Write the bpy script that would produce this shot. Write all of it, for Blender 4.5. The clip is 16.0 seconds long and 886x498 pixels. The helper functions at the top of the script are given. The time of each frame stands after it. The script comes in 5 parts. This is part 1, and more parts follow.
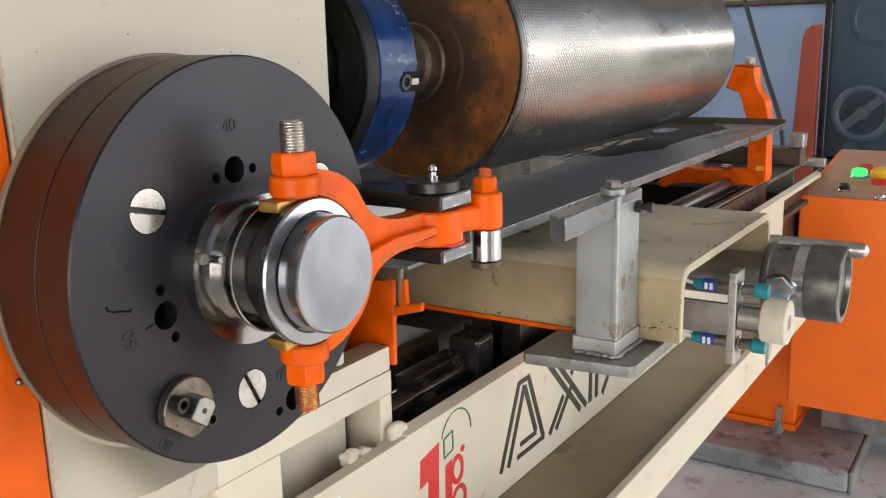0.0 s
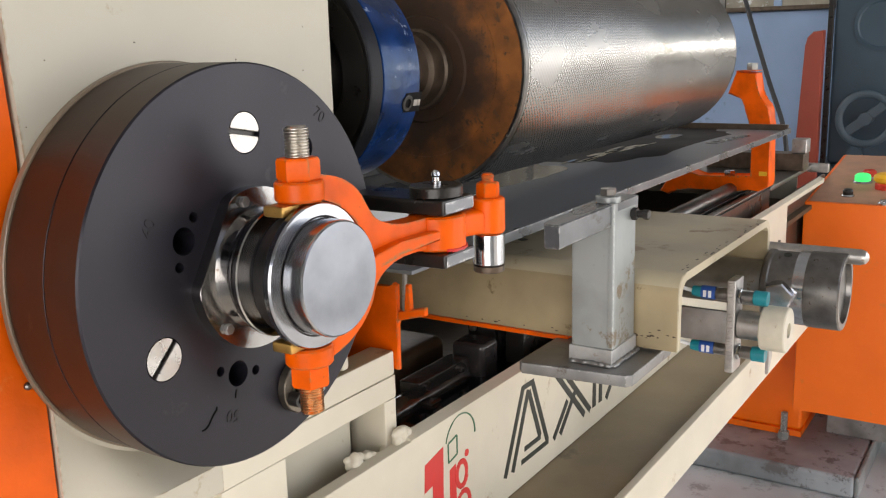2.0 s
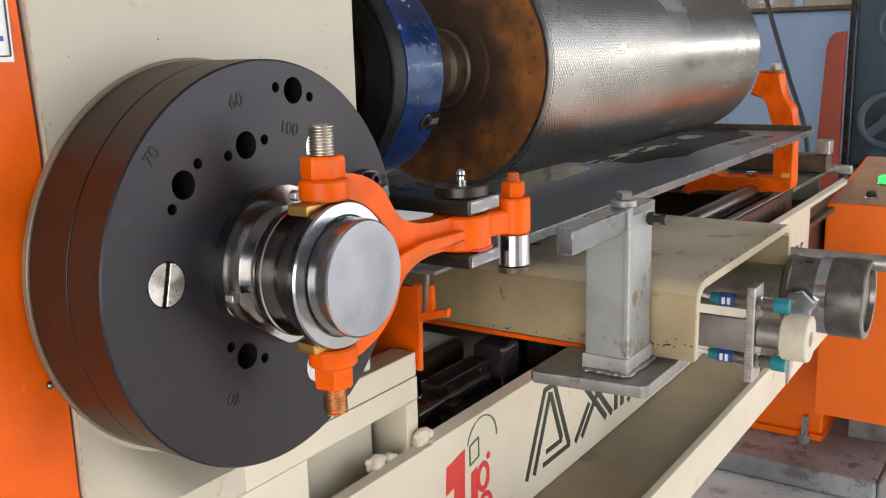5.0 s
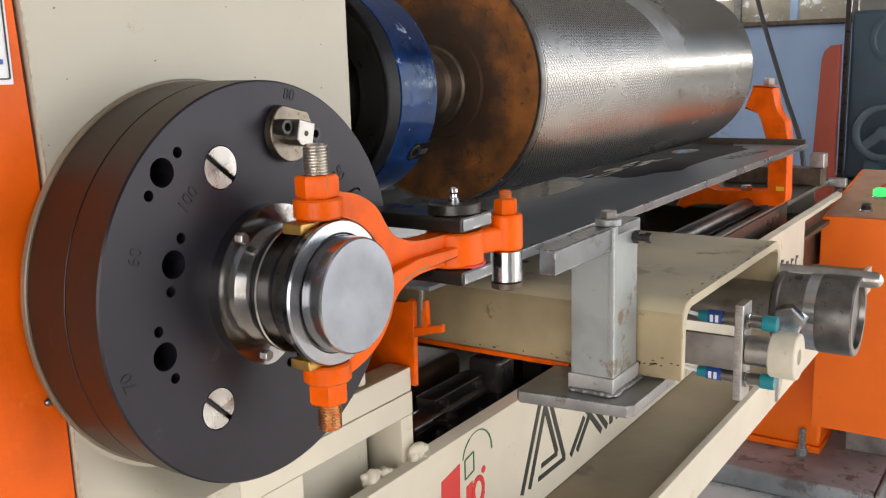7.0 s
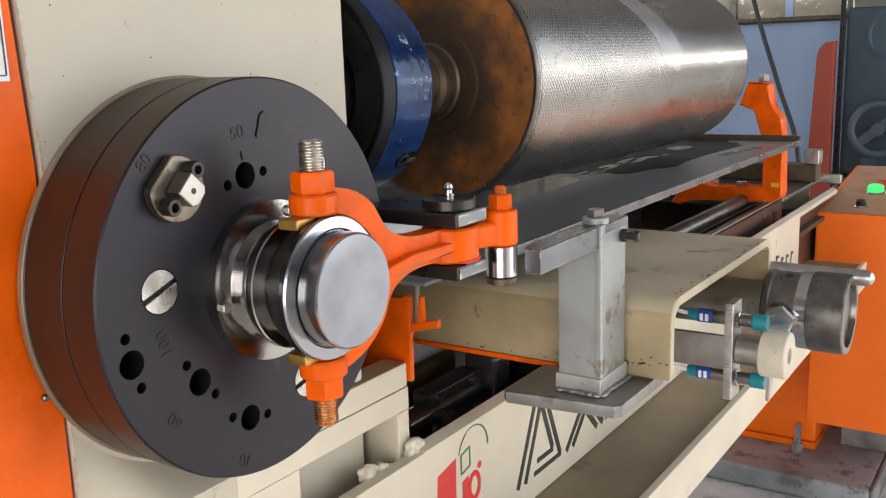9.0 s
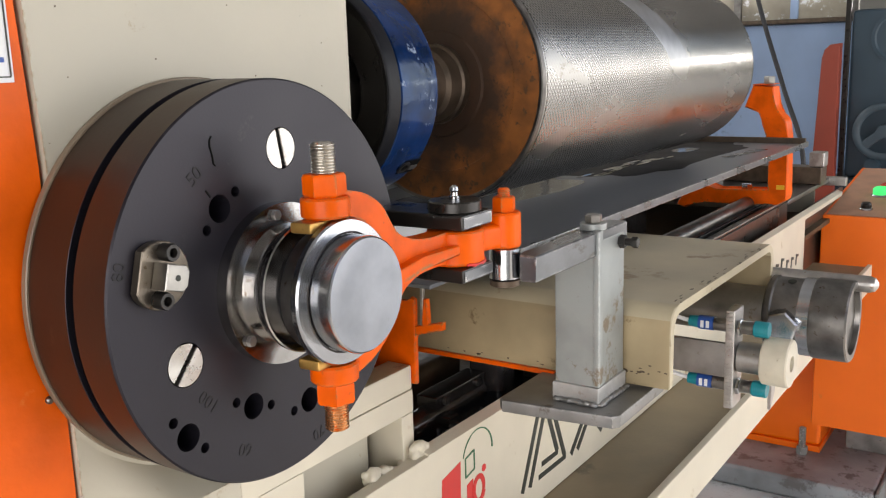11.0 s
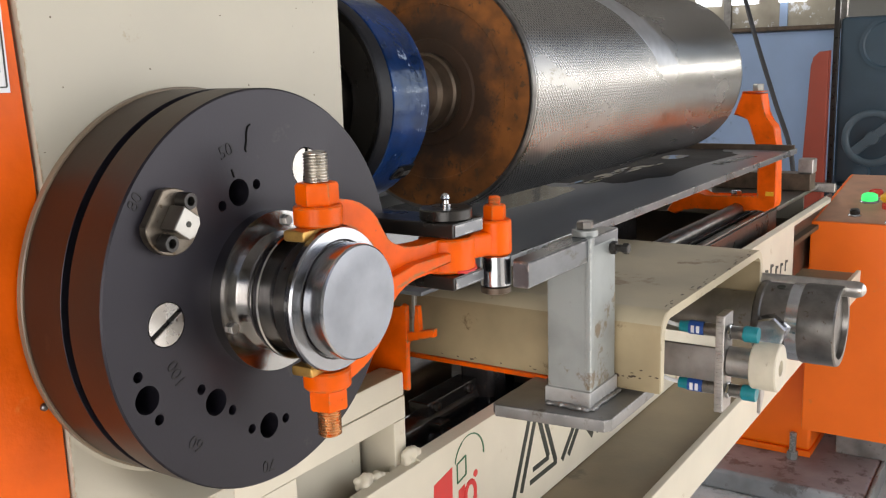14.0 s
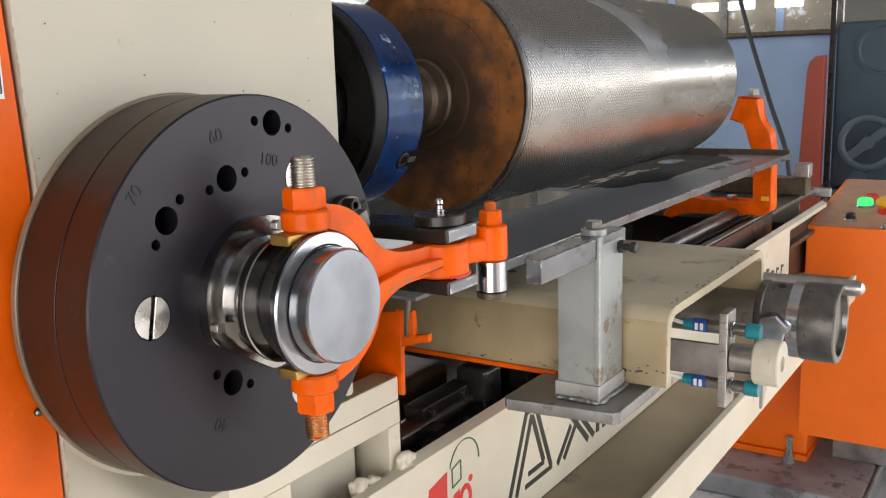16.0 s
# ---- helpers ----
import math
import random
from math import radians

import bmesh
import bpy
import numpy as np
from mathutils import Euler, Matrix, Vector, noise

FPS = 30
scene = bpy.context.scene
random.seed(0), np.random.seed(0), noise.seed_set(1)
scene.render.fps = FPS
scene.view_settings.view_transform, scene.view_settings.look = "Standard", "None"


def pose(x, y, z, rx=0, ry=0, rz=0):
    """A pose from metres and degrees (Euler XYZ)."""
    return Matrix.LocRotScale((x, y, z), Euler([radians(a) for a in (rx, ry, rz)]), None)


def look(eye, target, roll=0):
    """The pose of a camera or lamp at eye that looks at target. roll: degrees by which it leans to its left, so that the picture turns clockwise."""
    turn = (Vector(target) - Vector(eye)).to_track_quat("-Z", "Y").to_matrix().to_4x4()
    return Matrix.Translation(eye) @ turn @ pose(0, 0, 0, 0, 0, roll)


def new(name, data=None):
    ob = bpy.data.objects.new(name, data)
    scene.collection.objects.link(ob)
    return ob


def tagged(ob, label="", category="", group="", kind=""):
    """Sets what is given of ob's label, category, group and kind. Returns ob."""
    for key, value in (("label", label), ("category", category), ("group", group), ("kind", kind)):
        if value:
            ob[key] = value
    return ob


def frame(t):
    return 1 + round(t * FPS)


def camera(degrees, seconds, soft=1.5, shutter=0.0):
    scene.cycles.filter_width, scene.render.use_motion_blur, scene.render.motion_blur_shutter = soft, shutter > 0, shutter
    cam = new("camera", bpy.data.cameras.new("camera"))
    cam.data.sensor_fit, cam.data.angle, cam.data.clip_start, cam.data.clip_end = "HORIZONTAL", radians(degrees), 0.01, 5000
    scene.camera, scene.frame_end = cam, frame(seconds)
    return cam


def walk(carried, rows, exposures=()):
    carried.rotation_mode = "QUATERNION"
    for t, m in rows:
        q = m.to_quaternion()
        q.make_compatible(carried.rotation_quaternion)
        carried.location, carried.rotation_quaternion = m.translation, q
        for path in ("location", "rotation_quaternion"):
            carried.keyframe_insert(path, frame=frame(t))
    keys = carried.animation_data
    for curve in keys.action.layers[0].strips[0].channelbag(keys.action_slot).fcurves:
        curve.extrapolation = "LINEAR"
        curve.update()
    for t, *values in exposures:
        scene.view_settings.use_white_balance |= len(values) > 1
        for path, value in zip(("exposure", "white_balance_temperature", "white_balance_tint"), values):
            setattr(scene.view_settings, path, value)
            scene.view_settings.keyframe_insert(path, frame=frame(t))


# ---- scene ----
cam = camera(50.97, 16.0, 1.2)
PATH = [
    (0.0, pose(-0.4510, -0.4546, 0.1477, 77.190, 1.270, -57.360)),
    (0.5, pose(-0.4512, -0.4542, 0.1479, 77.396, 1.267, -57.183)),
    (1.0, pose(-0.4545, -0.4573, 0.1500, 77.554, 1.529, -57.182)),
    (1.5, pose(-0.4549, -0.4582, 0.1492, 77.707, 1.629, -57.237)),
    (2.0, pose(-0.4559, -0.4588, 0.1465, 77.679, 1.561, -57.146)),
    (2.5, pose(-0.4585, -0.4556, 0.1443, 77.529, 1.361, -56.483)),
    (3.0, pose(-0.4554, -0.4536, 0.1459, 77.595, 1.373, -56.299)),
    (3.5, pose(-0.4533, -0.4484, 0.1436, 77.632, 1.421, -56.200)),
    (6.0, pose(-0.4524, -0.4496, 0.1458, 78.202, 1.720, -56.067)),
    (6.5, pose(-0.4559, -0.4540, 0.1485, 78.575, 1.718, -55.986)),
    (7.0, pose(-0.4572, -0.4569, 0.1489, 78.551, 1.676, -56.247)),
    (7.5, pose(-0.4575, -0.4596, 0.1480, 78.490, 1.694, -56.550)),
    (8.0, pose(-0.4586, -0.4598, 0.1484, 78.391, 1.640, -56.716)),
    (8.5, pose(-0.4591, -0.4599, 0.1482, 78.491, 1.750, -56.680)),
    (9.0, pose(-0.4599, -0.4599, 0.1480, 78.398, 1.782, -56.484)),
    (11.5, pose(-0.4576, -0.4565, 0.1484, 78.527, 1.709, -56.228)),
    (12.0, pose(-0.4605, -0.4601, 0.1496, 78.644, 1.755, -56.338)),
    (12.5, pose(-0.4618, -0.4600, 0.1497, 78.780, 1.829, -56.427)),
    (13.0, pose(-0.4629, -0.4607, 0.1506, 78.865, 1.712, -56.536)),
    (13.5, pose(-0.4640, -0.4620, 0.1504, 78.814, 1.720, -56.648)),
    (14.0, pose(-0.4640, -0.4615, 0.1507, 78.864, 1.684, -56.752)),
    (14.5, pose(-0.4618, -0.4597, 0.1499, 78.869, 1.663, -56.577)),
    (15.0, pose(-0.4609, -0.4607, 0.1502, 78.964, 1.678, -56.751)),
    (15.5, pose(-0.4625, -0.4641, 0.1505, 78.994, 1.726, -56.865)),
    (16.0, pose(-0.4642, -0.4654, 0.1516, 79.133, 1.695, -56.892)),
]
walk(cam, PATH, exposures=[(0.0, 0.09, 7200, 14), (16.0, 0.09, 7200, 14)])

# ---- light ----
world = bpy.data.worlds.new("sky")
world.use_nodes = True
scene.world = world
wn = world.node_tree.nodes
sky = wn.new("ShaderNodeTexSky")
sky.sky_type, sky.sun_disc = "NISHITA", False
sky.sun_elevation, sky.sun_rotation = radians(52), radians(180)
world.node_tree.links.new(sky.outputs[0], wn["Background"].inputs[0])
wn["Background"].inputs[1].default_value = 0.12

FLOOR = -1.115
PLINTH = -1.05


def window_light(name, place, target, width, height, watts, colour):
    lamp = bpy.data.lights.new(name, "AREA")
    lamp.shape, lamp.size, lamp.size_y, lamp.energy, lamp.color = "RECTANGLE", width, height, watts, colour
    ob = new(name, lamp)
    ob.matrix_world = look(place, target)
    return ob


# daylight in the open long side, and the sun that falls through it onto the floor
window_light("daylight_front", (3.1, -3.45, 0.45), (2.7, 0, 0.0), 5.2, 2.8, 122, (0.86, 0.92, 1.0))
window_light("daylight_far", (10.2, -3.42, 0.72), (6.6, 0, 0.5), 5.2, 0.14, 62, (0.95, 0.98, 1.0))
window_light("daylight_door", (-3.95, -1.6, 0.2), (0, -0.4, -0.2), 3.4, 2.4, 128, (0.95, 0.97, 1.0))
window_light("daylight_back", (2.0, 2.55, 1.1), (2.0, 0, 0.6), 4.0, 1.2, 45, (0.93, 0.97, 1.0))
sun = bpy.data.lights.new("sun", "SUN")
sun.energy, sun.angle, sun.color = 5.0, radians(0.6), (1.0, 0.87, 0.72)
new("sun", sun).matrix_world = look((3, -3, 3 * math.tan(radians(52))), (3, 0, 0))


# ---- materials ----
def material(name, colour, rough=0.5, metal=0.0, dark=0.8, scale=30.0, bump=0.1, grain=400.0, spots=None, spot_amount=0.35, coat=0.0, stretch=(1, 1, 1), rough_var=0.12, spec=0.5, tint=None, worn=None, relief=0.001):
    """Two scales of variation in colour, roughness and relief, in object space."""
    m = bpy.data.materials.new(name)
    m.use_nodes = True
    n, l = m.node_tree.nodes, m.node_tree.links
    b = n["Principled BSDF"]
    tc = n.new("ShaderNodeTexCoord")
    mp = n.new("ShaderNodeMapping")
    mp.inputs["Scale"].default_value = stretch
    l.new(tc.outputs["Object"], mp.inputs[0])
    big, fine = n.new("ShaderNodeTexNoise"), n.new("ShaderNodeTexNoise")
    big.inputs["Scale"].default_value, big.inputs["Detail"].default_value = scale, 6
    fine.inputs["Scale"].default_value, fine.inputs["Detail"].default_value = grain, 3
    l.new(mp.outputs[0], big.inputs[0]), l.new(mp.outputs[0], fine.inputs[0])
    mix = n.new("ShaderNodeMix")
    mix.data_type = "RGBA"
    mix.inputs[6].default_value = (*[c * dark for c in colour], 1)
    mix.inputs[7].default_value = (*colour, 1)
    ramp = n.new("ShaderNodeMapRange")
    ramp.inputs[1].default_value, ramp.inputs[2].default_value = 0.3, 0.65
    l.new(big.outputs[0], ramp.inputs[0]), l.new(ramp.outputs[0], mix.inputs[0])
    out = mix.outputs[2]
    if spots:
        sp = n.new("ShaderNodeTexNoise")
        sp.inputs["Scale"].default_value, sp.inputs["Detail"].default_value, sp.inputs["Roughness"].default_value = scale * 2.3, 9, 0.7
        l.new(mp.outputs[0], sp.inputs[0])
        r2 = n.new("ShaderNodeMapRange")
        r2.inputs[1].default_value, r2.inputs[2].default_value = 0.66 - spot_amount * 0.3, 0.72 - spot_amount * 0.3
        l.new(sp.outputs[0], r2.inputs[0])
        m2 = n.new("ShaderNodeMix")
        m2.data_type = "RGBA"
        m2.inputs[7].default_value = (*spots, 1)
        l.new(r2.outputs[0], m2.inputs[0]), l.new(out, m2.inputs[6])
        out = m2.outputs[2]
    if worn:
        # bare edges: where a rounded normal leaves the true one, broken up by noise
        bev, geo, dot, ed = n.new("ShaderNodeBevel"), n.new("ShaderNodeNewGeometry"), n.new("ShaderNodeVectorMath"), n.new("ShaderNodeMapRange")
        bev.samples, bev.inputs["Radius"].default_value = 6, 0.0035
        dot.operation = "DOT_PRODUCT"
        l.new(bev.outputs[0], dot.inputs[0]), l.new(geo.outputs["Normal"], dot.inputs[1])
        ed.inputs[1].default_value, ed.inputs[2].default_value, ed.inputs[3].default_value, ed.inputs[4].default_value = 0.84, 0.99, 1.0, 0.0
        ch = n.new("ShaderNodeTexNoise")
        ch.inputs["Scale"].default_value, ch.inputs["Detail"].default_value = 170, 5
        l.new(mp.outputs[0], ch.inputs[0])
        cr = n.new("ShaderNodeMapRange")
        cr.inputs[1].default_value, cr.inputs[2].default_value = 0.46, 0.60
        l.new(ch.outputs[0], cr.inputs[0])
        mu = n.new("ShaderNodeMath")
        mu.operation = "MULTIPLY"
        l.new(dot.outputs["Value"], ed.inputs[0]), l.new(ed.outputs[0], mu.inputs[0]), l.new(cr.outputs[0], mu.inputs[1])
        m3 = n.new("ShaderNodeMix")
        m3.data_type = "RGBA"
        m3.inputs[7].default_value = (*worn, 1)
        l.new(mu.outputs[0], m3.inputs[0]), l.new(out, m3.inputs[6])
        out = m3.outputs[2]
    b.inputs["Specular IOR Level"].default_value = spec
    if tint:
        b.inputs["Specular Tint"].default_value = (*tint, 1)
    l.new(out, b.inputs["Base Color"])
    rr = n.new("ShaderNodeMapRange")
    rr.inputs[3].default_value, rr.inputs[4].default_value = max(0.03, rough - rough_var), min(1, rough + rough_var)
    l.new(big.outputs[0], rr.inputs[0]), l.new(rr.outputs[0], b.inputs["Roughness"])
    b.inputs["Metallic"].default_value = metal
    b.inputs["Coat Weight"].default_value = coat
    b.inputs["Coat Roughness"].default_value = 0.15
    if bump:
        bp = n.new("ShaderNodeBump")
        bp.inputs["Strength"].default_value, bp.inputs["Distance"].default_value = bump, relief
        l.new(fine.outputs[0], bp.inputs["Height"]), l.new(bp.outputs[0], b.inputs["Normal"])
    return m


def glowing(name, colour, power):
    m = bpy.data.materials.new(name)
    m.use_nodes = True
    b = m.node_tree.nodes["Principled BSDF"]
    b.inputs["Base Color"].default_value = (*colour, 1)
    b.inputs["Emission Color"].default_value = (*colour, 1)
    b.inputs["Emission Strength"].default_value = power
    return m


CREAM = material("cream_paint", (0.50, 0.465, 0.375), 0.45, 0, 0.86, 5, 0.06, 260, (0.36, 0.28, 0.18), 0.08, worn=(0.34, 0.25, 0.16))
CREAM_BED = material("ivory_bed_paint", (0.65, 0.595, 0.475), 0.42, 0, 0.82, 7, 0.08, 240, (0.40, 0.31, 0.19), 0.10)
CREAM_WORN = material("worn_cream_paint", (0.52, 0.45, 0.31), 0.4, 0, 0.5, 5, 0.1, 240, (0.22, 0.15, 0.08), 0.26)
ORANGE = material("orange_paint", (0.90, 0.118, 0.002), 0.36, 0, 0.68, 30, 0.5, 75, (0.46, 0.075, 0.012), 0.12, coat=0.05, spec=0.16, worn=(0.30, 0.15, 0.06))
ORANGE_FLAT = material("orange_cabinet_paint", (0.98, 0.165, 0.002), 0.40, 0, 0.9, 6, 0.3, 110, (0.80, 0.17, 0.02), 0.08, relief=0.0012)
BLACK = material("blackened_steel", (0.0105, 0.0098, 0.0140), 0.36, 0.0, 0.6, 11, 0.05, 500, (0.026, 0.023, 0.023), 0.10, rough_var=0.2, spec=0.36, tint=(0.93, 0.90, 1.0))
RIM_BROWN = material("oiled_rim_orange_reflection", (0.034, 0.017, 0.009), 0.44, 0.25, 0.7, 16, 0.06, 300, (0.05, 0.03, 0.018), 0.12, rough_var=0.08, spec=0.6)
BLACK_SATIN = material("black_oil_finish", (0.02, 0.018, 0.016), 0.3, 0.2, 0.7, 40, 0.05, 300)
STEEL = material("turned_steel", (0.52, 0.535, 0.56), 0.16, 1, 0.86, 40, 0.03, 700, rough_var=0.07)
STEEL_DULL = material("dull_steel", (0.5, 0.48, 0.46), 0.38, 1, 0.7, 60, 0.1, 500, (0.28, 0.2, 0.14), 0.15)
STEEL_DARK = material("dark_steel", (0.22, 0.21, 0.2), 0.35, 1, 0.6, 50, 0.08, 400, (0.1, 0.07, 0.05), 0.2)
GALV = material("zinc_primed_steel", (0.335, 0.36, 0.355), 0.38, 0.3, 0.5, 12, 0.15, 140, (0.20, 0.16, 0.11), 0.30, worn=(0.5, 0.51, 0.5))
GREY_GREEN = material("grey_green_paint", (0.21, 0.205, 0.165), 0.5, 0, 0.7, 14, 0.1, 200)
CAP_STEEL = material("brushed_cap_steel", (0.30, 0.32, 0.355), 0.33, 1, 0.70, 26, 0.05, 700, (0.23, 0.245, 0.27), 0.16)
CAP_SIDE = material("polished_cap_steel", (0.38, 0.39, 0.41), 0.19, 1, 0.75, 30, 0.04, 500, (0.30, 0.29, 0.28), 0.14, rough_var=0.06)
STUD = material("paint_stained_thread", (0.62, 0.585, 0.53), 0.34, 1, 0.75, 60, 0.1, 500, (0.5, 0.2, 0.05), 0.16)
MILL_BAR = material("scratched_bar_steel", (0.34, 0.33, 0.32), 0.36, 0.9, 0.6, 30, 0.1, 300, (0.2, 0.16, 0.12), 0.15)
GREY_PLATE = material("dirty_grey_plate", (0.30, 0.30, 0.295), 0.38, 0.6, 0.55, 18, 0.2, 140, (0.14, 0.125, 0.11), 0.22, worn=(0.52, 0.51, 0.50))
DUSTY = material("dusty_orange_top", (0.46, 0.25, 0.16), 0.55, 0, 0.75, 20, 0.1, 120)
FILED = material("filed_weld_steel", (0.50, 0.50, 0.49), 0.42, 0.4, 0.65, 40, 0.2, 200, (0.3, 0.27, 0.24), 0.2)
STAMP = material("stamped_black", (0.012, 0.011, 0.013), 0.5, 0, 0.7, 200, 0.0, spec=0.3)
ORANGE_SIDE = material("mottled_orange_paint", (0.90, 0.130, 0.003), 0.44, 0, 0.72, 14, 0.5, 90, (0.80, 0.17, 0.03), 0.12, relief=0.0012, spec=0.25)
SHADE_BROWNED = material("oil_and_shade_browned_paint", (0.40, 0.315, 0.185), 0.42, 0, 0.55, 9, 0.12, 180, (0.17, 0.12, 0.06), 0.24)
BLACK_AND_SHADE = material("black_and_recess_shade", (0.004, 0.004, 0.004), 0.6, 0, 0.7, 40, 0.0, 300, spec=0.1)
MILL = material("bright_mill_steel", (0.22, 0.23, 0.245), 0.29, 0.85, 0.55, 24, 0.12, 300, (0.13, 0.125, 0.12), 0.18, stretch=(0.5, 1, 1), worn=(0.6, 0.6, 0.6))
FLANGE_TAN = material("soiled_cream_flange", (0.21, 0.16, 0.11), 0.34, 0, 0.65, 14, 0.1, 200)
ORANGE_STUD = material("orange_stained_thread", (0.74, 0.42, 0.22), 0.28, 0.85, 0.7, 50, 0.15, 300, (0.62, 0.17, 0.02), 0.34)
HUB_STEEL = material("oily_hub_steel", (0.43, 0.42, 0.41), 0.17, 1, 0.7, 40, 0.06, 300, (0.2, 0.14, 0.09), 0.16, rough_var=0.07)
SPOOL_BLACK = material("polished_black_steel", (0.17, 0.165, 0.165), 0.19, 0.95, 0.6, 50, 0.04, 400, rough_var=0.06)
SPOOL_DARK = material("black_oily_paint", (0.0045, 0.005, 0.008), 0.45, 0, 0.6, 30, 0.2, 150, (0.02, 0.024, 0.035), 0.12, spec=0.2)
SCREW = material("screw_head_steel", (0.37, 0.36, 0.335), 0.32, 1, 0.8, 90, 0.03, 800)
BRASS = material("worn_bronze", (0.58, 0.34, 0.10), 0.38, 0.85, 0.6, 60, 0.15, 300, (0.20, 0.11, 0.04), 0.2)
RUST_AND_SHADE = material("rust_and_shade_brown", (0.13, 0.095, 0.068), 0.40, 0.6, 0.5, 40, 0.3, 260)
BLUE = material("blue_paint", (0.002, 0.027, 0.125), 0.13, 0.0, 0.08, 20, 0.4, 110, (0.24, 0.30, 0.42), 0.15, spec=0.3, tint=(0.4, 0.7, 1.0), rough_var=0.05)
NYLON = material("white_nylon", (0.62, 0.57, 0.46), 0.4, 0, 0.85, 50, 0.08, 300, (0.36, 0.31, 0.22), 0.1)
FOOT_STEEL = material("tarnished_foot_steel", (0.24, 0.205, 0.165), 0.34, 0.9, 0.5, 60, 0.1, 300, (0.09, 0.065, 0.04), 0.3)
OIL_AND_REFLECTION = material("dark_oil_and_reflection", (0.022, 0.020, 0.021), 0.5, 0.0, 0.6, 14, 0.3, 60, (0.05, 0.035, 0.027), 0.2, spec=0.08)
TEAL = material("teal_plastic", (0.0, 0.22, 0.27), 0.35, 0, 0.85, 80, 0.03, 300)
LABEL_BLUE = material("blue_label", (0.02, 0.08, 0.33), 0.4, 0, 0.9, 80, 0.0)
WHITE = material("white_label", (0.75, 0.76, 0.78), 0.45, 0, 0.94, 40, 0.0)
INK = material("black_print", (0.025, 0.028, 0.02), 0.5, 0, 0.9, 60, 0.0)
YELLOW = material("yellow_print", (0.85, 0.45, 0.02), 0.45, 0, 0.9, 60, 0.0)
RED_INK = material("red_print", (0.62, 0.03, 0.025), 0.45, 0, 0.9, 60, 0.0)
GREEN_INK = material("green_print", (0.02, 0.12, 0.05), 0.45, 0, 0.9, 60, 0.0)
TRAY = material("oily_grey_sheet", (0.19, 0.20, 0.215), 0.36, 0.3, 0.75, 9, 0.2, 60, (0.10, 0.10, 0.105), 0.12, stretch=(0.45, 1, 1), rough_var=0.1)
WET = material("wet_oil_film", (0.10, 0.105, 0.11), 0.06, 0.2, 0.7, 9, 0.5, 24, stretch=(0.5, 1, 1), rough_var=0.03, relief=0.0012)
GREASE = material("greasy_black_iron", (0.055, 0.051, 0.052), 0.19, 0.3, 0.55, 25, 0.7, 70, (0.11, 0.08, 0.055), 0.2, relief=0.002)
POOL = material("black_oil_pool", (0.004, 0.007, 0.014), 0.06, 0, 0.7, 12, 0.3, 30, rough_var=0.02)
OILY_STEEL = material("oily_cover_steel", (0.13, 0.12, 0.115), 0.2, 0.8, 0.5, 40, 0.3, 160, (0.05, 0.045, 0.04), 0.25)
OIL_BROWN = material("brown_oil_sludge", (0.10, 0.068, 0.04), 0.5, 0, 0.45, 16, 0.5, 50, spec=0.2, relief=0.002)
CONCRETE = material("stained_concrete", (0.56, 0.59, 0.60), 0.5, 0, 0.68, 3.0, 0.35, 60, (0.26, 0.26, 0.26), 0.28)
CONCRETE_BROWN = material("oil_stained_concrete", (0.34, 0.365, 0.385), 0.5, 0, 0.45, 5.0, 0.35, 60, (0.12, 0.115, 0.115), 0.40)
WALL_BLUE = material("pale_blue_wall", (0.36, 0.50, 0.73), 0.7, 0, 0.8, 2.5, 0.2, 40, (0.20, 0.27, 0.38), 0.2)
WALL_GREY = material("grimy_plaster", (0.42, 0.42, 0.40), 0.8, 0, 0.8, 1.5, 0.3, 30)
ROOFING = material("grey_roof_sheet", (0.44, 0.44, 0.445), 0.6, 0.2, 0.85, 2, 0.1, 30)
TEAL_GREY = material("slate_machine_paint", (0.024, 0.052, 0.076), 0.45, 0, 0.8, 4, 0.1, 80)
RED_OXIDE = material("red_oxide_paint", (0.29, 0.048, 0.026), 0.5, 0, 0.8, 5, 0.1, 80)
WHEEL_GREY = material("faded_wheel_paint", (0.048, 0.075, 0.095), 0.45, 0, 0.85, 6, 0.1, 80)
RUBBER = material("black_rubber", (0.02, 0.02, 0.022), 0.5, 0, 0.8, 30, 0.1, 100)
GRIMY_GLASS = material("grimy_panes", (0.40, 0.36, 0.28), 0.4, 0, 0.5, 6, 0.0, 60, (0.72, 0.74, 0.76), 0.3)
LAMP_GREEN = glowing("lit_green_lens", (0.02, 0.6, 0.15), 1.1)
LAMP_RED = material("red_lens", (0.6, 0.05, 0.03), 0.25, 0, 0.9, 80, 0.0)
DAY = glowing("daylight_glass", (0.85, 0.92, 1.0), 2.0)


